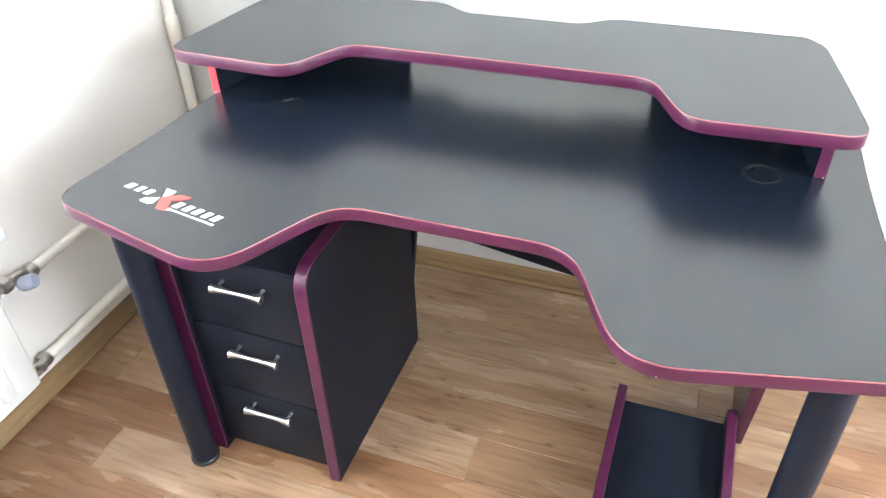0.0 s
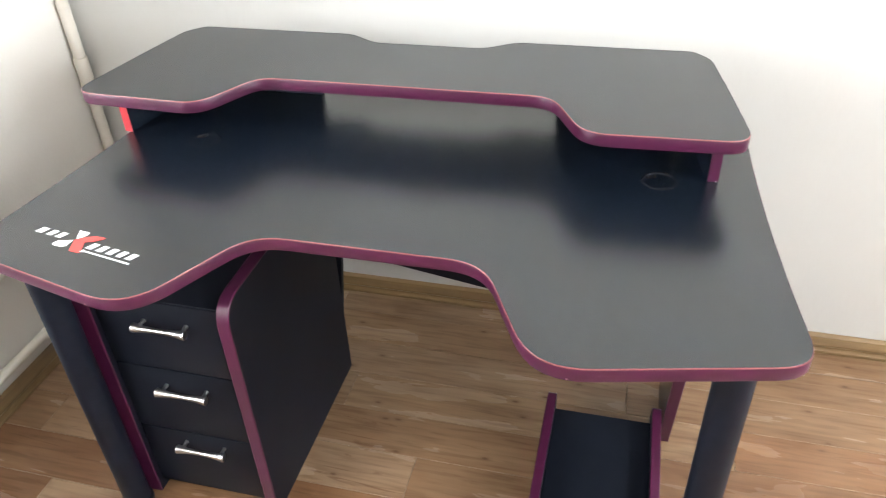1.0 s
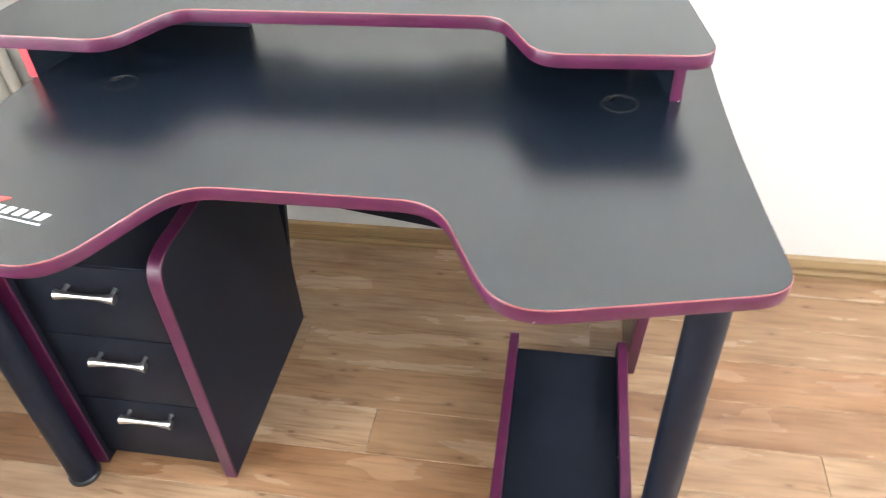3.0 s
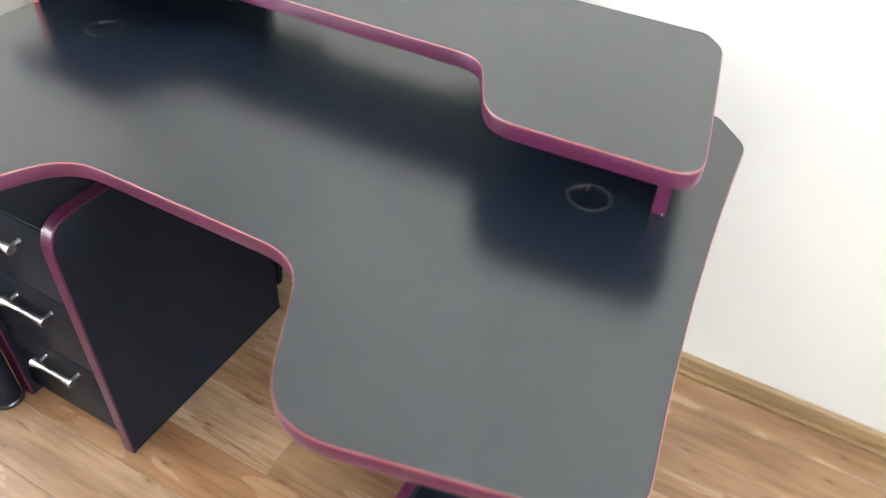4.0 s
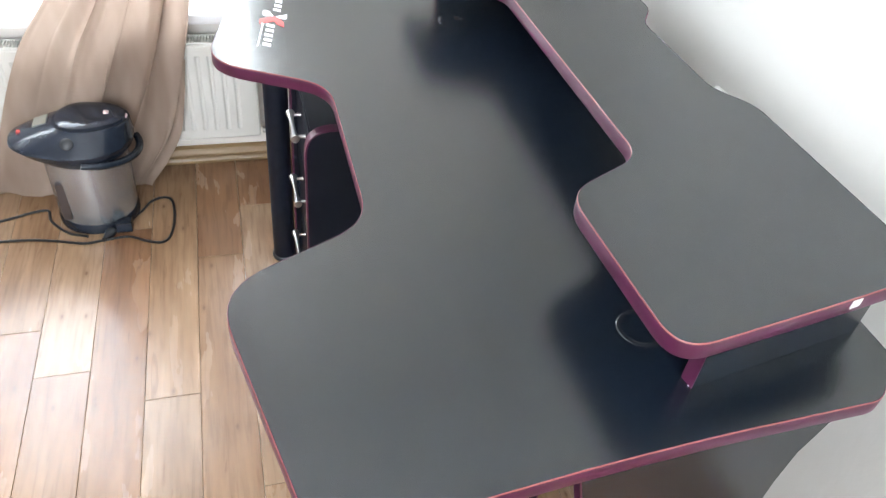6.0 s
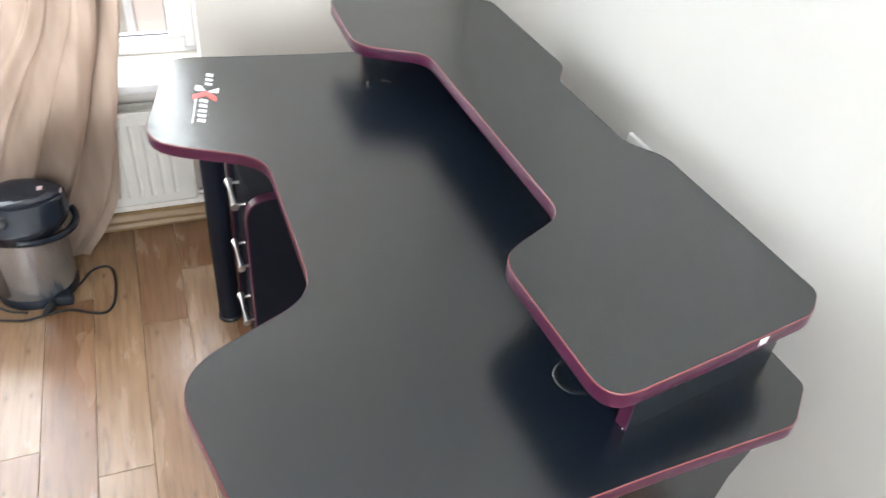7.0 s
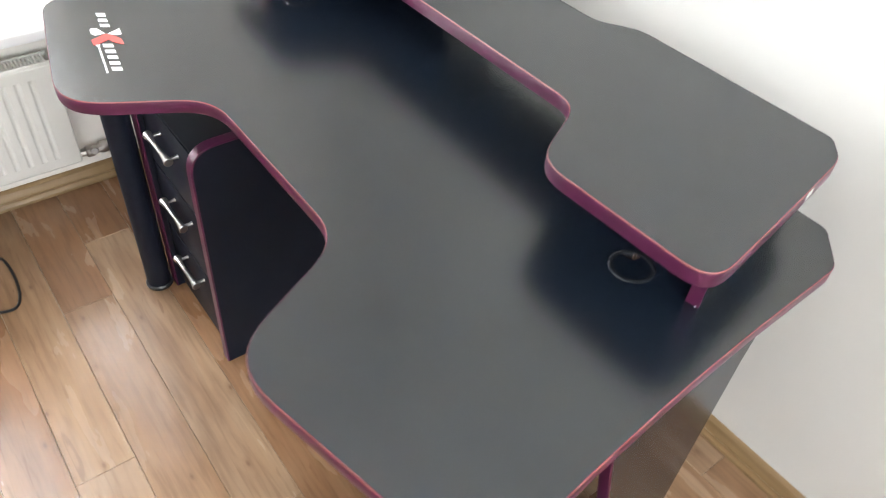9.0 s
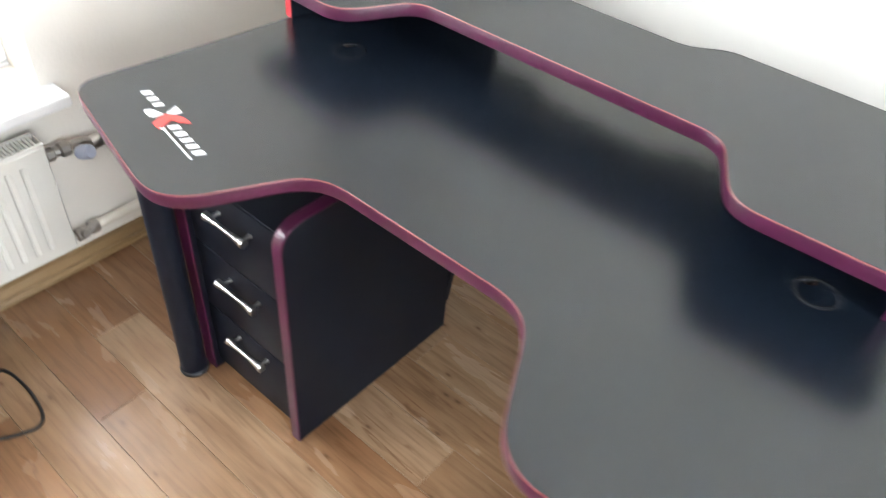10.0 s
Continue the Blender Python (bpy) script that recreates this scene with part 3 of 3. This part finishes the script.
def holed_board(outline, holes, z0, z1, radius, sides=40):
    """A board with round holes: laminate faces (0), bare chipboard inside the holes (1)."""
    bm = bmesh.new()
    for z in (z0, z1):
        loops = [[bm.verts.new((u, v, z)) for u, v in outline]]
        loops += [[bm.verts.new((x + radius * math.cos(k * math.tau / sides), y + radius * math.sin(k * math.tau / sides), z)) for k in range(sides)] for x, y in holes]
        edges = [bm.edges.new((p[i], p[(i + 1) % len(p)])) for p in loops for i in range(len(p))]
        bmesh.ops.triangle_fill(bm, edges=edges, use_beauty=True)
        if z == z0:
            low = loops
    for n, (p, q) in enumerate(zip(low, loops)):
        for i in range(len(p)):
            f = bm.faces.new((p[i], p[(i + 1) % len(p)], q[(i + 1) % len(p)], q[i]))
            f.material_index = 1 if n else 0
    bmesh.ops.recalc_face_normals(bm, faces=bm.faces)
    return bm


top = part("desktop", holed_board(desk_outline, GROMMETS, D0, D1, 0.0295), [laminate, chipboard], desk, "matt black laminate desktop cut out at the front", smooth=False)
part("edge_band", band(desk_outline, "z", D0, D1), [plum, rim], top, "plum plastic edge band with rims painted lighter as a highlight")
bm = bmesh.new()
shelf = part("monitor_shelf", prism(bm, shelf_outline, "z", H0, H1), laminate, desk, "raised black monitor shelf with a notched back", smooth=False)
part("edge_band", band(shelf_outline, "z", H0, H1), [plum, rim], shelf, "plum plastic edge band with rims painted lighter as a highlight")


def panel(name, outline, axis, a, b, front, parent, label="", board=carcass):
    """A board with plum banding along the stretch front (indices) of its outline."""
    bm = bmesh.new()
    ob = part(name, prism(bm, outline, axis, a, b), board, parent, label, smooth=False)
    strip = bmesh.new()
    pts = [Vector(outline[i]) for i in front]
    lo, hi = [], []
    mid = Vector((sum(u for u, v in outline) / len(outline), sum(v for u, v in outline) / len(outline)))
    for i, p in enumerate(pts):
        d = (pts[min(i + 1, len(pts) - 1)] - pts[max(i - 1, 0)]).normalized()
        n = Vector((d.y, -d.x))
        if n.dot(p - mid) < 0:
            n = -n
        row = []
        for off, h in ((-0.002, a - 0.0003), (0.0003, a - 0.0003), (0.0015, a + 0.0014), (0.0015, b - 0.0014), (0.0003, b + 0.0003), (-0.002, b + 0.0003)):
            q = p + n * off
            row.append(strip.verts.new(put(axis, q.x, q.y, h)))
        lo.append(row)
    for p, q in zip(lo, lo[1:]):
        for k in range(5):
            strip.faces.new((p[k], p[k + 1], q[k + 1], q[k]))
    bmesh.ops.recalc_face_normals(strip, faces=strip.faces)
    part("edge_band", strip, plum, ob)
    return ob


# uprights of the shelf, set parallel to its slanting ends, and its two short back boards
for s in (-1, 1):
    foot = [skewed(s * u, v) for u, v in ((0.606, 0.318), (0.560, 0.590), (0.541, 0.587), (0.587, 0.315))]
    bm = bmesh.new()
    up = part("shelf_upright", prism(bm, foot if s > 0 else foot[::-1], "z", D1 + 0.0005, H0 - 0.0005), laminate, desk, smooth=False)
    bm = bmesh.new()
    (ax, ay), (bx, by) = foot[0], foot[3]
    n = Vector((by - ay, ax - bx)).normalized()
    n = n if n.y < 0 else -n
    front = [(ax, ay), (bx, by), (bx + n.x * 0.0016, by + n.y * 0.0016), (ax + n.x * 0.0016, ay + n.y * 0.0016)]
    part("edge_band", prism(bm, front, "z", D1 + 0.0004, H0 - 0.0004), plum if s > 0 else scarlet, up, "" if s > 0 else "bright red edge band", smooth=False)
    xa, xb = (-0.574, -0.292) if s < 0 else (0.246, 0.494)
    part("back_board", block(xa, xb, 0.556, 0.572, D1 + 0.0006, H0 - 0.0006, 0.0006, 1), skylit_board, desk)
(ax, ay), (bx, by) = skewed(0.6107, 0.4504), skewed(0.5877, 0.5922)
along = Vector((bx - ax, by - ay, 0)).normalized()
mid = Vector((ax, ay, H0 + 0.0148)) + along * 0.047 + Vector((along.y, -along.x, 0)) * 0.0016
bm = bmesh.new()
bmesh.ops.create_cube(bm, size=1, matrix=Matrix.Translation(mid) @ pose(0, 0, 0, 0, 0, math.degrees(math.atan2(along.y, along.x))) @ Matrix.Diagonal((0.016, 0.0012, 0.0125, 1)))
part("sticker", bm, sticker, shelf, "small white paper sticker")

# cable grommets: a raised ring with a cap that is cut away on one side
for x, y in GROMMETS:
    g = part("grommet", lathe([(0.0265, -0.016), (0.0265, 0.0010), (0.0270, 0.0014), (0.0284, 0.0015), (0.0304, 0.0015), (0.0320, 0.0009), (0.0330, 0.0001), (0.0290, 0.0001), (0.0288, -0.016), (0.0265, -0.016)], pose(x, y, D1), 48), ring_plastic, desk, "raised black plastic cable grommet ring")
    rim_line = []
    for k in range(65):
        a = radians(172 + 286 * k / 64)
        rim_line.append((x + 0.0262 * math.cos(a), y + 0.0262 * math.sin(a)))
    bite = Vector((x + 0.0262 * math.cos(radians(135)), y + 0.0262 * math.sin(radians(135))))
    for k in range(1, 12):
        a = radians(70 - 230 * k / 12 + 0)
        rim_line.append((bite.x + 0.0128 * math.cos(a), bite.y + 0.0128 * math.sin(a)))
    bm = bmesh.new()
    part("cap", prism(bm, rim_line, "z", D1 - 0.0024, D1 - 0.0002), laminate, g, smooth=False)

# screws and scuffs on the edging
for x, y, z in ((SC - 0.23, 0.374, H0 - 0.0012), (SC + 0.21, 0.378, H0 - 0.0012)):
    part("screw", lathe([(0, -0.0008), (0.003, -0.0006), (0.0036, 0.0006), (0, 0.0008)], pose(x, y, z), 12), steel, desk)

part("screw", lathe([(0, 0), (0.0011, 0), (0.0011, 0.0006), (0, 0.0009)], pose(*skewed(0.602, 0.3150), D1 + 0.0008), 12), white_ink, desk)

# small knocks in the edging
for near in ((0.352, -0.20), (-0.43, -0.19)):
    x, y = min(desk_outline, key=lambda p: (p[0] - near[0]) ** 2 + (p[1] - near[1]) ** 2)
    part("chip", lathe([(0, -0.0009), (0.0013, -0.0006), (0.0016, 0.0004), (0, 0.0009)], pose(x, y - 0.0010, D0 + 0.0030, 80), 10), chipped, desk)

# legs
for x, y in ((-0.5985, -0.0745), (0.588, -0.086)):
    leg = part("leg", lathe([(0, 0.012), (0.0285, 0.012), (0.0292, 0.014), (0.0292, D0 - 0.008), (0, D0 - 0.008)], pose(x, y, 0), 36), tube, desk, "round black steel tube leg")
    part("foot", lathe([(0, 0.0), (0.031, 0.0), (0.0335, 0.003), (0.0335, 0.010), (0.031, 0.0135), (0, 0.0135)], pose(x, y, 0), 36), plastic, leg)
    part("flange", lathe([(0, D0 - 0.0085), (0.040, D0 - 0.0085), (0.041, D0 - 0.006), (0.041, D0 - 0.0004), (0, D0 - 0.0004)], pose(x, y, 0), 36), plastic, leg)

# side panel, slanted at the front, and the cut-away back panel
side = [(0.176, D0 - 0.0005), (0.356, 0.004), (0.535, 0.004), (0.538, 0.50), (0.545, 0.575), (0.565, 0.635), (0.590, D0 - 0.0005)]
panel("side_panel", side, "x", 0.556, 0.580, [0, 1], desk, "tapering black side panel with plum front edge", laminate)
for y in (0.372, 0.515):
    part("glide", lathe([(0, 0), (0.009, 0), (0.010, 0.002), (0.010, 0.0042), (0, 0.0042)], pose(0.568, y, 0), 14), plastic, desk)
back = rounded([(-0.60, 0.012, 0.0), (-0.31, 0.012, 0.0), (-0.272, 0.353, 0.035), (0.555, 0.216, 0.0), (0.555, D0 - 0.0006, 0.0), (-0.60, D0 - 0.0006, 0.0)])
bm = bmesh.new()
part("back_panel", prism(bm, back, "y", 0.497, 0.513), carcass, desk, "black back panel cut away over the footwell", smooth=False)
for x in (-0.59, -0.33):
    part("glide", lathe([(0, 0), (0.007, 0), (0.0075, 0.002), (0.0075, 0.0122), (0, 0.0122)], pose(x, 0.505, 0), 14), plastic, desk)

# printed mark on the desktop: plain strokes in its colours
mark = thing("printed_mark", (-0.45, -0.08, D1), "white and red printed emblem on the black desktop", "print")
MX, MY, MA = -0.487, -0.080, radians(-9.6)
mark_out = Vector((math.cos(MA), math.sin(MA)))
mark_up = Vector((-math.sin(MA), math.cos(MA)))


def stroke(name, pts, ink, slant=0.0):
    """A flat printed stroke, a hair above the desktop."""
    bm = bmesh.new()
    low = []
    for u, v in pts:
        p = Vector((MX, MY)) + mark_out * (u + slant * v) + mark_up * v
        low.append((p.x, p.y))
    area = sum(low[i - 1][0] * low[i][1] - low[i][0] * low[i - 1][1] for i in range(len(low)))
    part(name, prism(bm, low if area > 0 else low[::-1], "z", D1 + 0.0001, D1 + 0.0007), ink, mark, smooth=False)


def bars(u0, v0, high, widths, gap):
    """A row of plain slanted blocks, standing for a printed word."""
    for w in widths:
        stroke("bar", [(u0 + 0.10 * w, v0), (u0 + 0.74 * w, v0), (u0 + 0.74 * w, v0 + high), (u0 + 0.10 * w, v0 + high)], white_ink, 0.35)
        u0 += w + gap


bars(-0.098, 0.0005, 0.0155, (0.0225, 0.0190, 0.0180), 0.0026)
bars(0.0275, -0.0068, 0.0165, (0.0195, 0.0190, 0.0185, 0.0170, 0.0190), 0.0028)
stroke("underline", [(0.0285, -0.0110), (0.034, -0.0128), (0.130, -0.0138), (0.129, -0.0172), (0.036, -0.0160), (0.026, -0.0195)], white_ink)
stroke("white_stroke", [(-0.0215, 0.0305), (0.0015, 0.0310), (0.0020, 0.0235), (-0.0005, 0.0165), (-0.0080, 0.0080)], white_ink)
stroke("white_stroke", [(-0.0370, -0.0170), (-0.0330, -0.0195), (-0.0165, -0.0195), (-0.0085, -0.0140), (-0.0105, 0.0040), (-0.0200, -0.0010), (-0.0340, -0.0070)], white_ink)
stroke("red_stroke", [(0.0400, 0.0285), (0.0390, 0.0250), (0.0270, 0.0130), (0.0140, 0.0060), (0.0285, -0.0190), (0.0265, -0.0222), (0.0070, -0.0228), (0.0045, -0.0195), (-0.0085, 0.0050), (0.0085, 0.0205), (0.0200, 0.0270)], red_ink)


# ---- drawer pedestal under the desktop ----
cab = thing("drawer_pedestal", (-0.43, 0.2, 0), "black three-drawer pedestal with plum edged side panels", "drawer unit")
PF, PB, PT = -0.041, 0.440, 0.612
for x0, x1 in ((-0.287, -0.262), (-0.593, -0.557)):
    PF = -0.0427 if x0 < -0.5 else -0.041
    outline = rounded([(PF, 0.006, 0.0), (PB, 0.006, 0.0), (PB, PT, 0.0), (PF, PT, 0.062)], 12)
    idx = list(range(3, len(outline)))
    panel("side_panel", outline, "x", x0, x1, [2] + idx + [0], cab)
part("top", block(-0.557, -0.287, -0.026, PB, 0.572, 0.588, 0.0008, 1), carcass, cab)
part("back", block(-0.557, -0.287, PB - 0.012, PB, 0.03, 0.572), carcass, cab)
part("bottom", block(-0.557, -0.287, 0.0, PB - 0.012, 0.032, 0.048), carcass, cab)
part("plinth", block(-0.557, -0.287, 0.004, 0.020, 0.004, 0.032), carcass, cab)
for x in (-0.569, -0.275):
    for y in (0.0, 0.40):
        part("glide", lathe([(0, 0), (0.008, 0), (0.009, 0.002), (0.009, 0.0062), (0, 0.0062)], pose(x, y, 0), 12), plastic, cab)
for z0, z1, hz in ((0.412, 0.5865, 0.544), (0.2245, 0.4085, 0.369), (0.0365, 0.221, 0.195)):
    d = part("drawer_front", block(-0.5555, -0.2890, -0.030, -0.014, z0, z1, 0.0012, 2), carcass, cab)
    part("drawer_box", block(-0.540, -0.310, -0.014, 0.40, z0 + 0.02, z1 - 0.03), carcass, cab)
    h = part("handle", lathe([(0, -0.0555), (0.0085, -0.0555), (0.0096, -0.0545), (0.0096, -0.0535), (0.0082, -0.046), (0.0062, -0.032), (0.0052, -0.016), (0.0049, 0.0), (0.0052, 0.016), (0.0062, 0.032), (0.0082, 0.046), (0.0096, 0.0535), (0.0096, 0.0545), (0.0085, 0.0555), (0, 0.0555)], pose(-0.4075, -0.053, hz - 0.005, 0, 90), 24), steel, cab, "satin nickel bow handle with flared ends")
    for x in (-0.4525, -0.3625):
        part("post", lathe([(0, 0), (0.0045, 0), (0.0036, 0.008), (0.0036, 0.018), (0.0046, 0.023), (0, 0.023)], pose(x, -0.053, hz - 0.005, -90), 14), steel, h)

# ---- computer stand on castors under the right wing ----
stand = thing("computer_stand", (0.42, 0.10, 0), "black low computer stand with plum edged sides", "stand")
for x0, x1 in ((0.287, 0.307), (0.529, 0.549)):
    outline = rounded([(-0.19, 0.050, 0.0), (0.345, 0.050, 0.0), (0.345, 0.124, 0.010), (-0.19, 0.124, 0.02)], 5)
    idx = list(range(2, len(outline)))
    panel("side", outline, "x", x0, x1, [1] + idx + [0], stand)
part("board", block(0.307, 0.529, -0.18, 0.327, 0.072, 0.088, 0.0008, 1), carcass, stand)
for x in (0.312, 0.524):
    for y in (-0.14, 0.32):
        c = part("castor", lathe([(0, -0.010), (0.019, -0.010), (0.021, -0.007), (0.021, 0.007), (0.019, 0.010), (0, 0.010)], pose(x, y, 0.0211, 0, 90), 20), plastic, stand)
        part("fork", block(x - 0.013, x + 0.013, y - 0.013, y + 0.013, 0.036, 0.072, 0.004), plastic, c)
for x, y, z in ((0.3065, 0.345, 0.118), (0.3065, 0.05, 0.08), (0.5285, 0.05, 0.10)):
    part("screw", lathe([(0, -0.0006), (0.0025, -0.0004), (0.0028, 0.0005), (0, 0.0006)], pose(x, y, z, 0, 90), 10), steel, stand)

# ---- air pot on the floor ----
PX, PY = -0.865, -0.575
pot = thing("air_pot", (PX, PY, 0), "stainless electric air pot with a blue-black plastic lid", "thermo pot")
at = pose(PX, PY, 0)
pot.scale = (1.09, 1.09, 1.05)
part("base", lathe([(0, 0.0), (0.094, 0.0), (0.099, 0.004), (0.100, 0.020), (0.097, 0.030), (0, 0.030)], at, 48), pot_plastic, pot)
part("shell", lathe([(0.0955, 0.030), (0.0965, 0.034), (0.099, 0.12), (0.101, 0.215), (0.101, 0.218), (0.09, 0.218)], at, 64), shell, pot, "brushed steel body")


def ovals(rows, sides=48):
    """A closed form from level ovals: (z, half length towards -y, half length towards +y, half width, middle y)."""
    bm = bmesh.new()
    rings = []
    for z, fwd, aft, wide, mid in rows:
        ring = []
        for k in range(sides):
            a = k * math.tau / sides
            c, s = math.cos(a), math.sin(a)
            along = aft * s if s > 0 else fwd * math.copysign(abs(s) ** 1.15, s)
            ring.append(bm.verts.new((PX + wide * math.copysign(abs(c) ** 0.9, c), PY + mid + along, z)))
        rings.append(ring)
    for p, q in zip(rings, rings[1:]):
        for k in range(sides):
            bm.faces.new((p[k], p[(k + 1) % sides], q[(k + 1) % sides], q[k]))
    bm.faces.new(rings[0][::-1])
    bm.faces.new(rings[-1])
    bmesh.ops.recalc_face_normals(bm, faces=bm.faces)
    return bm


lid = part("head", ovals([(0.216, 0.103, 0.104, 0.103, 0), (0.222, 0.116, 0.110, 0.107, 0), (0.238, 0.150, 0.118, 0.111, 0), (0.250, 0.166, 0.121, 0.111, 0), (0.257, 0.164, 0.121, 0.107, 0), (0.276, 0.130, 0.119, 0.086, 0.0), (0.296, 0.070, 0.114, 0.074, 0.004), (0.300, 0.062, 0.111, 0.070, 0.004)]), pot_plastic, pot, "blue-black plastic head with a pouring spout", angle=22)
part("cover", ovals([(0.2995, 0.056, 0.107, 0.066, 0.004), (0.307, 0.054, 0.105, 0.064, 0.004), (0.313, 0.044, 0.093, 0.054, 0.004), (0.315, 0.024, 0.065, 0.034, 0.004)]), pot_plastic, lid, angle=40)
part("button", lathe([(0, 0), (0.014, 0), (0.015, 0.002), (0.011, 0.005), (0, 0.006)], pose(PX + 0.086, PY - 0.02, 0.280, 0, 50), 24), plastic, lid)
part("display", prism(bmesh.new(), [(PY - 0.102, 0.2840), (PY - 0.070, 0.2948), (PY - 0.071, 0.2985), (PY - 0.103, 0.2880)], "x", PX - 0.030, PX + 0.010), pale_label, lid, "pale display label")
part("lamp_mark", block(PX + 0.004, PX + 0.014, PY - 0.140, PY - 0.131, 0.262, 0.2775, 0.0008), red_mark, lid)
for dy, z in ((0.060, 0.3155), (0.100, 0.3035)):
    part("hinge_label", block(PX - 0.006, PX + 0.012, PY + dy, PY + dy + 0.013, z - 0.014, z, 0.001), pink_label, lid)
hoop = []
for k in range(25):
    a = math.pi * k / 24
    hoop.append((PX + 0.113 * math.cos(a), PY + 0.004 + 0.124 * math.sin(a), 0.232 - 0.022 * math.sin(a)))
part("handle", sweep(hoop, 0.0095, 12), pot_plastic, pot, "carrying handle folded down round the body")
part("gauge", block(PX + 0.060, PX + 0.084, PY - 0.074, PY - 0.052, 0.045, 0.160, 0.004), gauge_plastic, pot, "dark water gauge")
part("socket", block(PX + 0.070, PX + 0.104, PY + 0.045, PY + 0.085, 0.004, 0.034, 0.004), pot_plastic, pot)

cord = thing("power_cord", (-0.80, -0.50, 0), "thin black power cord lying in a loop on the floor", "cable")
R = 0.0036
loop = [(-0.785, -0.520, 0.018), (-0.84, -0.470, R), (-0.890, -0.440, R), (-0.908, -0.405, R), (-0.885, -0.379, R), (-0.800, -0.372, R), (-0.725, -0.382, R), (-0.698, -0.405, R), (-0.712, -0.450, R), (-0.735, -0.496, R), (-0.728, -0.560, R), (-0.722, -0.610, R), (-0.742, -0.680, R), (-0.758, -0.760, R), (-0.765, -0.90, R), (-0.80, -1.10, R), (-0.92, -1.25, R)]
part("cord", sweep(curve_through(loop, 8), R, 10), cable_rubber, cord)
part("plug", lathe([(0, 0), (0.008, 0), (0.012, 0.006), (0.013, 0.022), (0.009, 0.032), (0.005, 0.05), (0, 0.05)], pose(-0.762, -0.532, 0.0145, 90, 0, 60), 18), plastic, cord)
second = [(-0.742, -0.60, R * 3), (-0.775, -0.655, R), (-0.835, -0.705, R), (-0.885, -0.72, R), (-0.878, -0.77, R), (-0.862, -0.81, R), (-0.84, -0.90, R), (-0.86, -1.05, R), (-0.95, -1.20, R)]
part("cord", sweep(curve_through(second, 8), R, 10), cable_rubber, cord)

# ---- socket behind the shelf ----
sock = thing("wall_socket", (-0.09, WY, 0.70), "white plastic wall socket behind the monitor shelf", "socket")
part("plate", block(-0.135, -0.045, WY - 0.012, WY - 0.0004, 0.662, 0.749, 0.004, 3), pvc, sock)
part("well", lathe([(0.022, 0.002), (0.021, 0.012), (0.0, 0.012)], pose(-0.09, WY - 0.0105, 0.71, -90), 24), seal, sock)

# ---- floor: separate laminate planks ----
floor = setting("floor", block(WX - 0.30, EX + 0.15, SY - 0.15, WY + 0.15, -0.06, -0.010), paint, "glossy rustic wood-look laminate plank floor", "floor")
PW, PL, GAP = 0.1228, 0.968, 0.0003
shapes = {}


def plank_mesh(length):
    key = round(length, 3)
    if key not in shapes:
        bm = block(-length / 2 + GAP, length / 2 - GAP, -PW / 2 + GAP, PW / 2 - GAP, -0.010, 0.0)
        edges = [e for e in bm.edges if all(v.co.z > -0.005 for v in e.verts)]
        bmesh.ops.bevel(bm, geom=edges, offset=0.0008, segments=1, affect="EDGES")
        bm.normal_update()
        for f in bm.faces:
            f.material_index = 1 if 0.2 < f.normal.z < 0.9 else 0
        data = bpy.data.meshes.new("plank")
        bm.to_mesh(data)
        bm.free()
        data.materials.append(oak)
        data.materials.append(pale_joint)
        shapes[key] = data
    return shapes[key]


y = 0.058 - PW * 22
order = random.Random(5)
while y < WY:
    yc = y + PW / 2
    if y > SY - PW:
        i = round((y - 0.058) / PW)
        start = {0: -0.004, -4: -0.145, -3: -0.622 + PL, -2: -0.842, 2: -0.236, 1: 0.45, -5: 0.20, -1: -0.63}.get(i, order.uniform(0, PL))
        x = start - PL * 4
        while x < EX:
            a, b = max(x, WX), min(x + PL, EX)
            if b - a > 0.02:
                p = new("plank", plank_mesh(b - a))
                p.parent = floor
                p.matrix_local = pose((a + b) / 2, yc, -0.0004, order.uniform(-0.35, 0.35), order.uniform(-0.03, 0.03), 0)
            x += PL
    y += PW
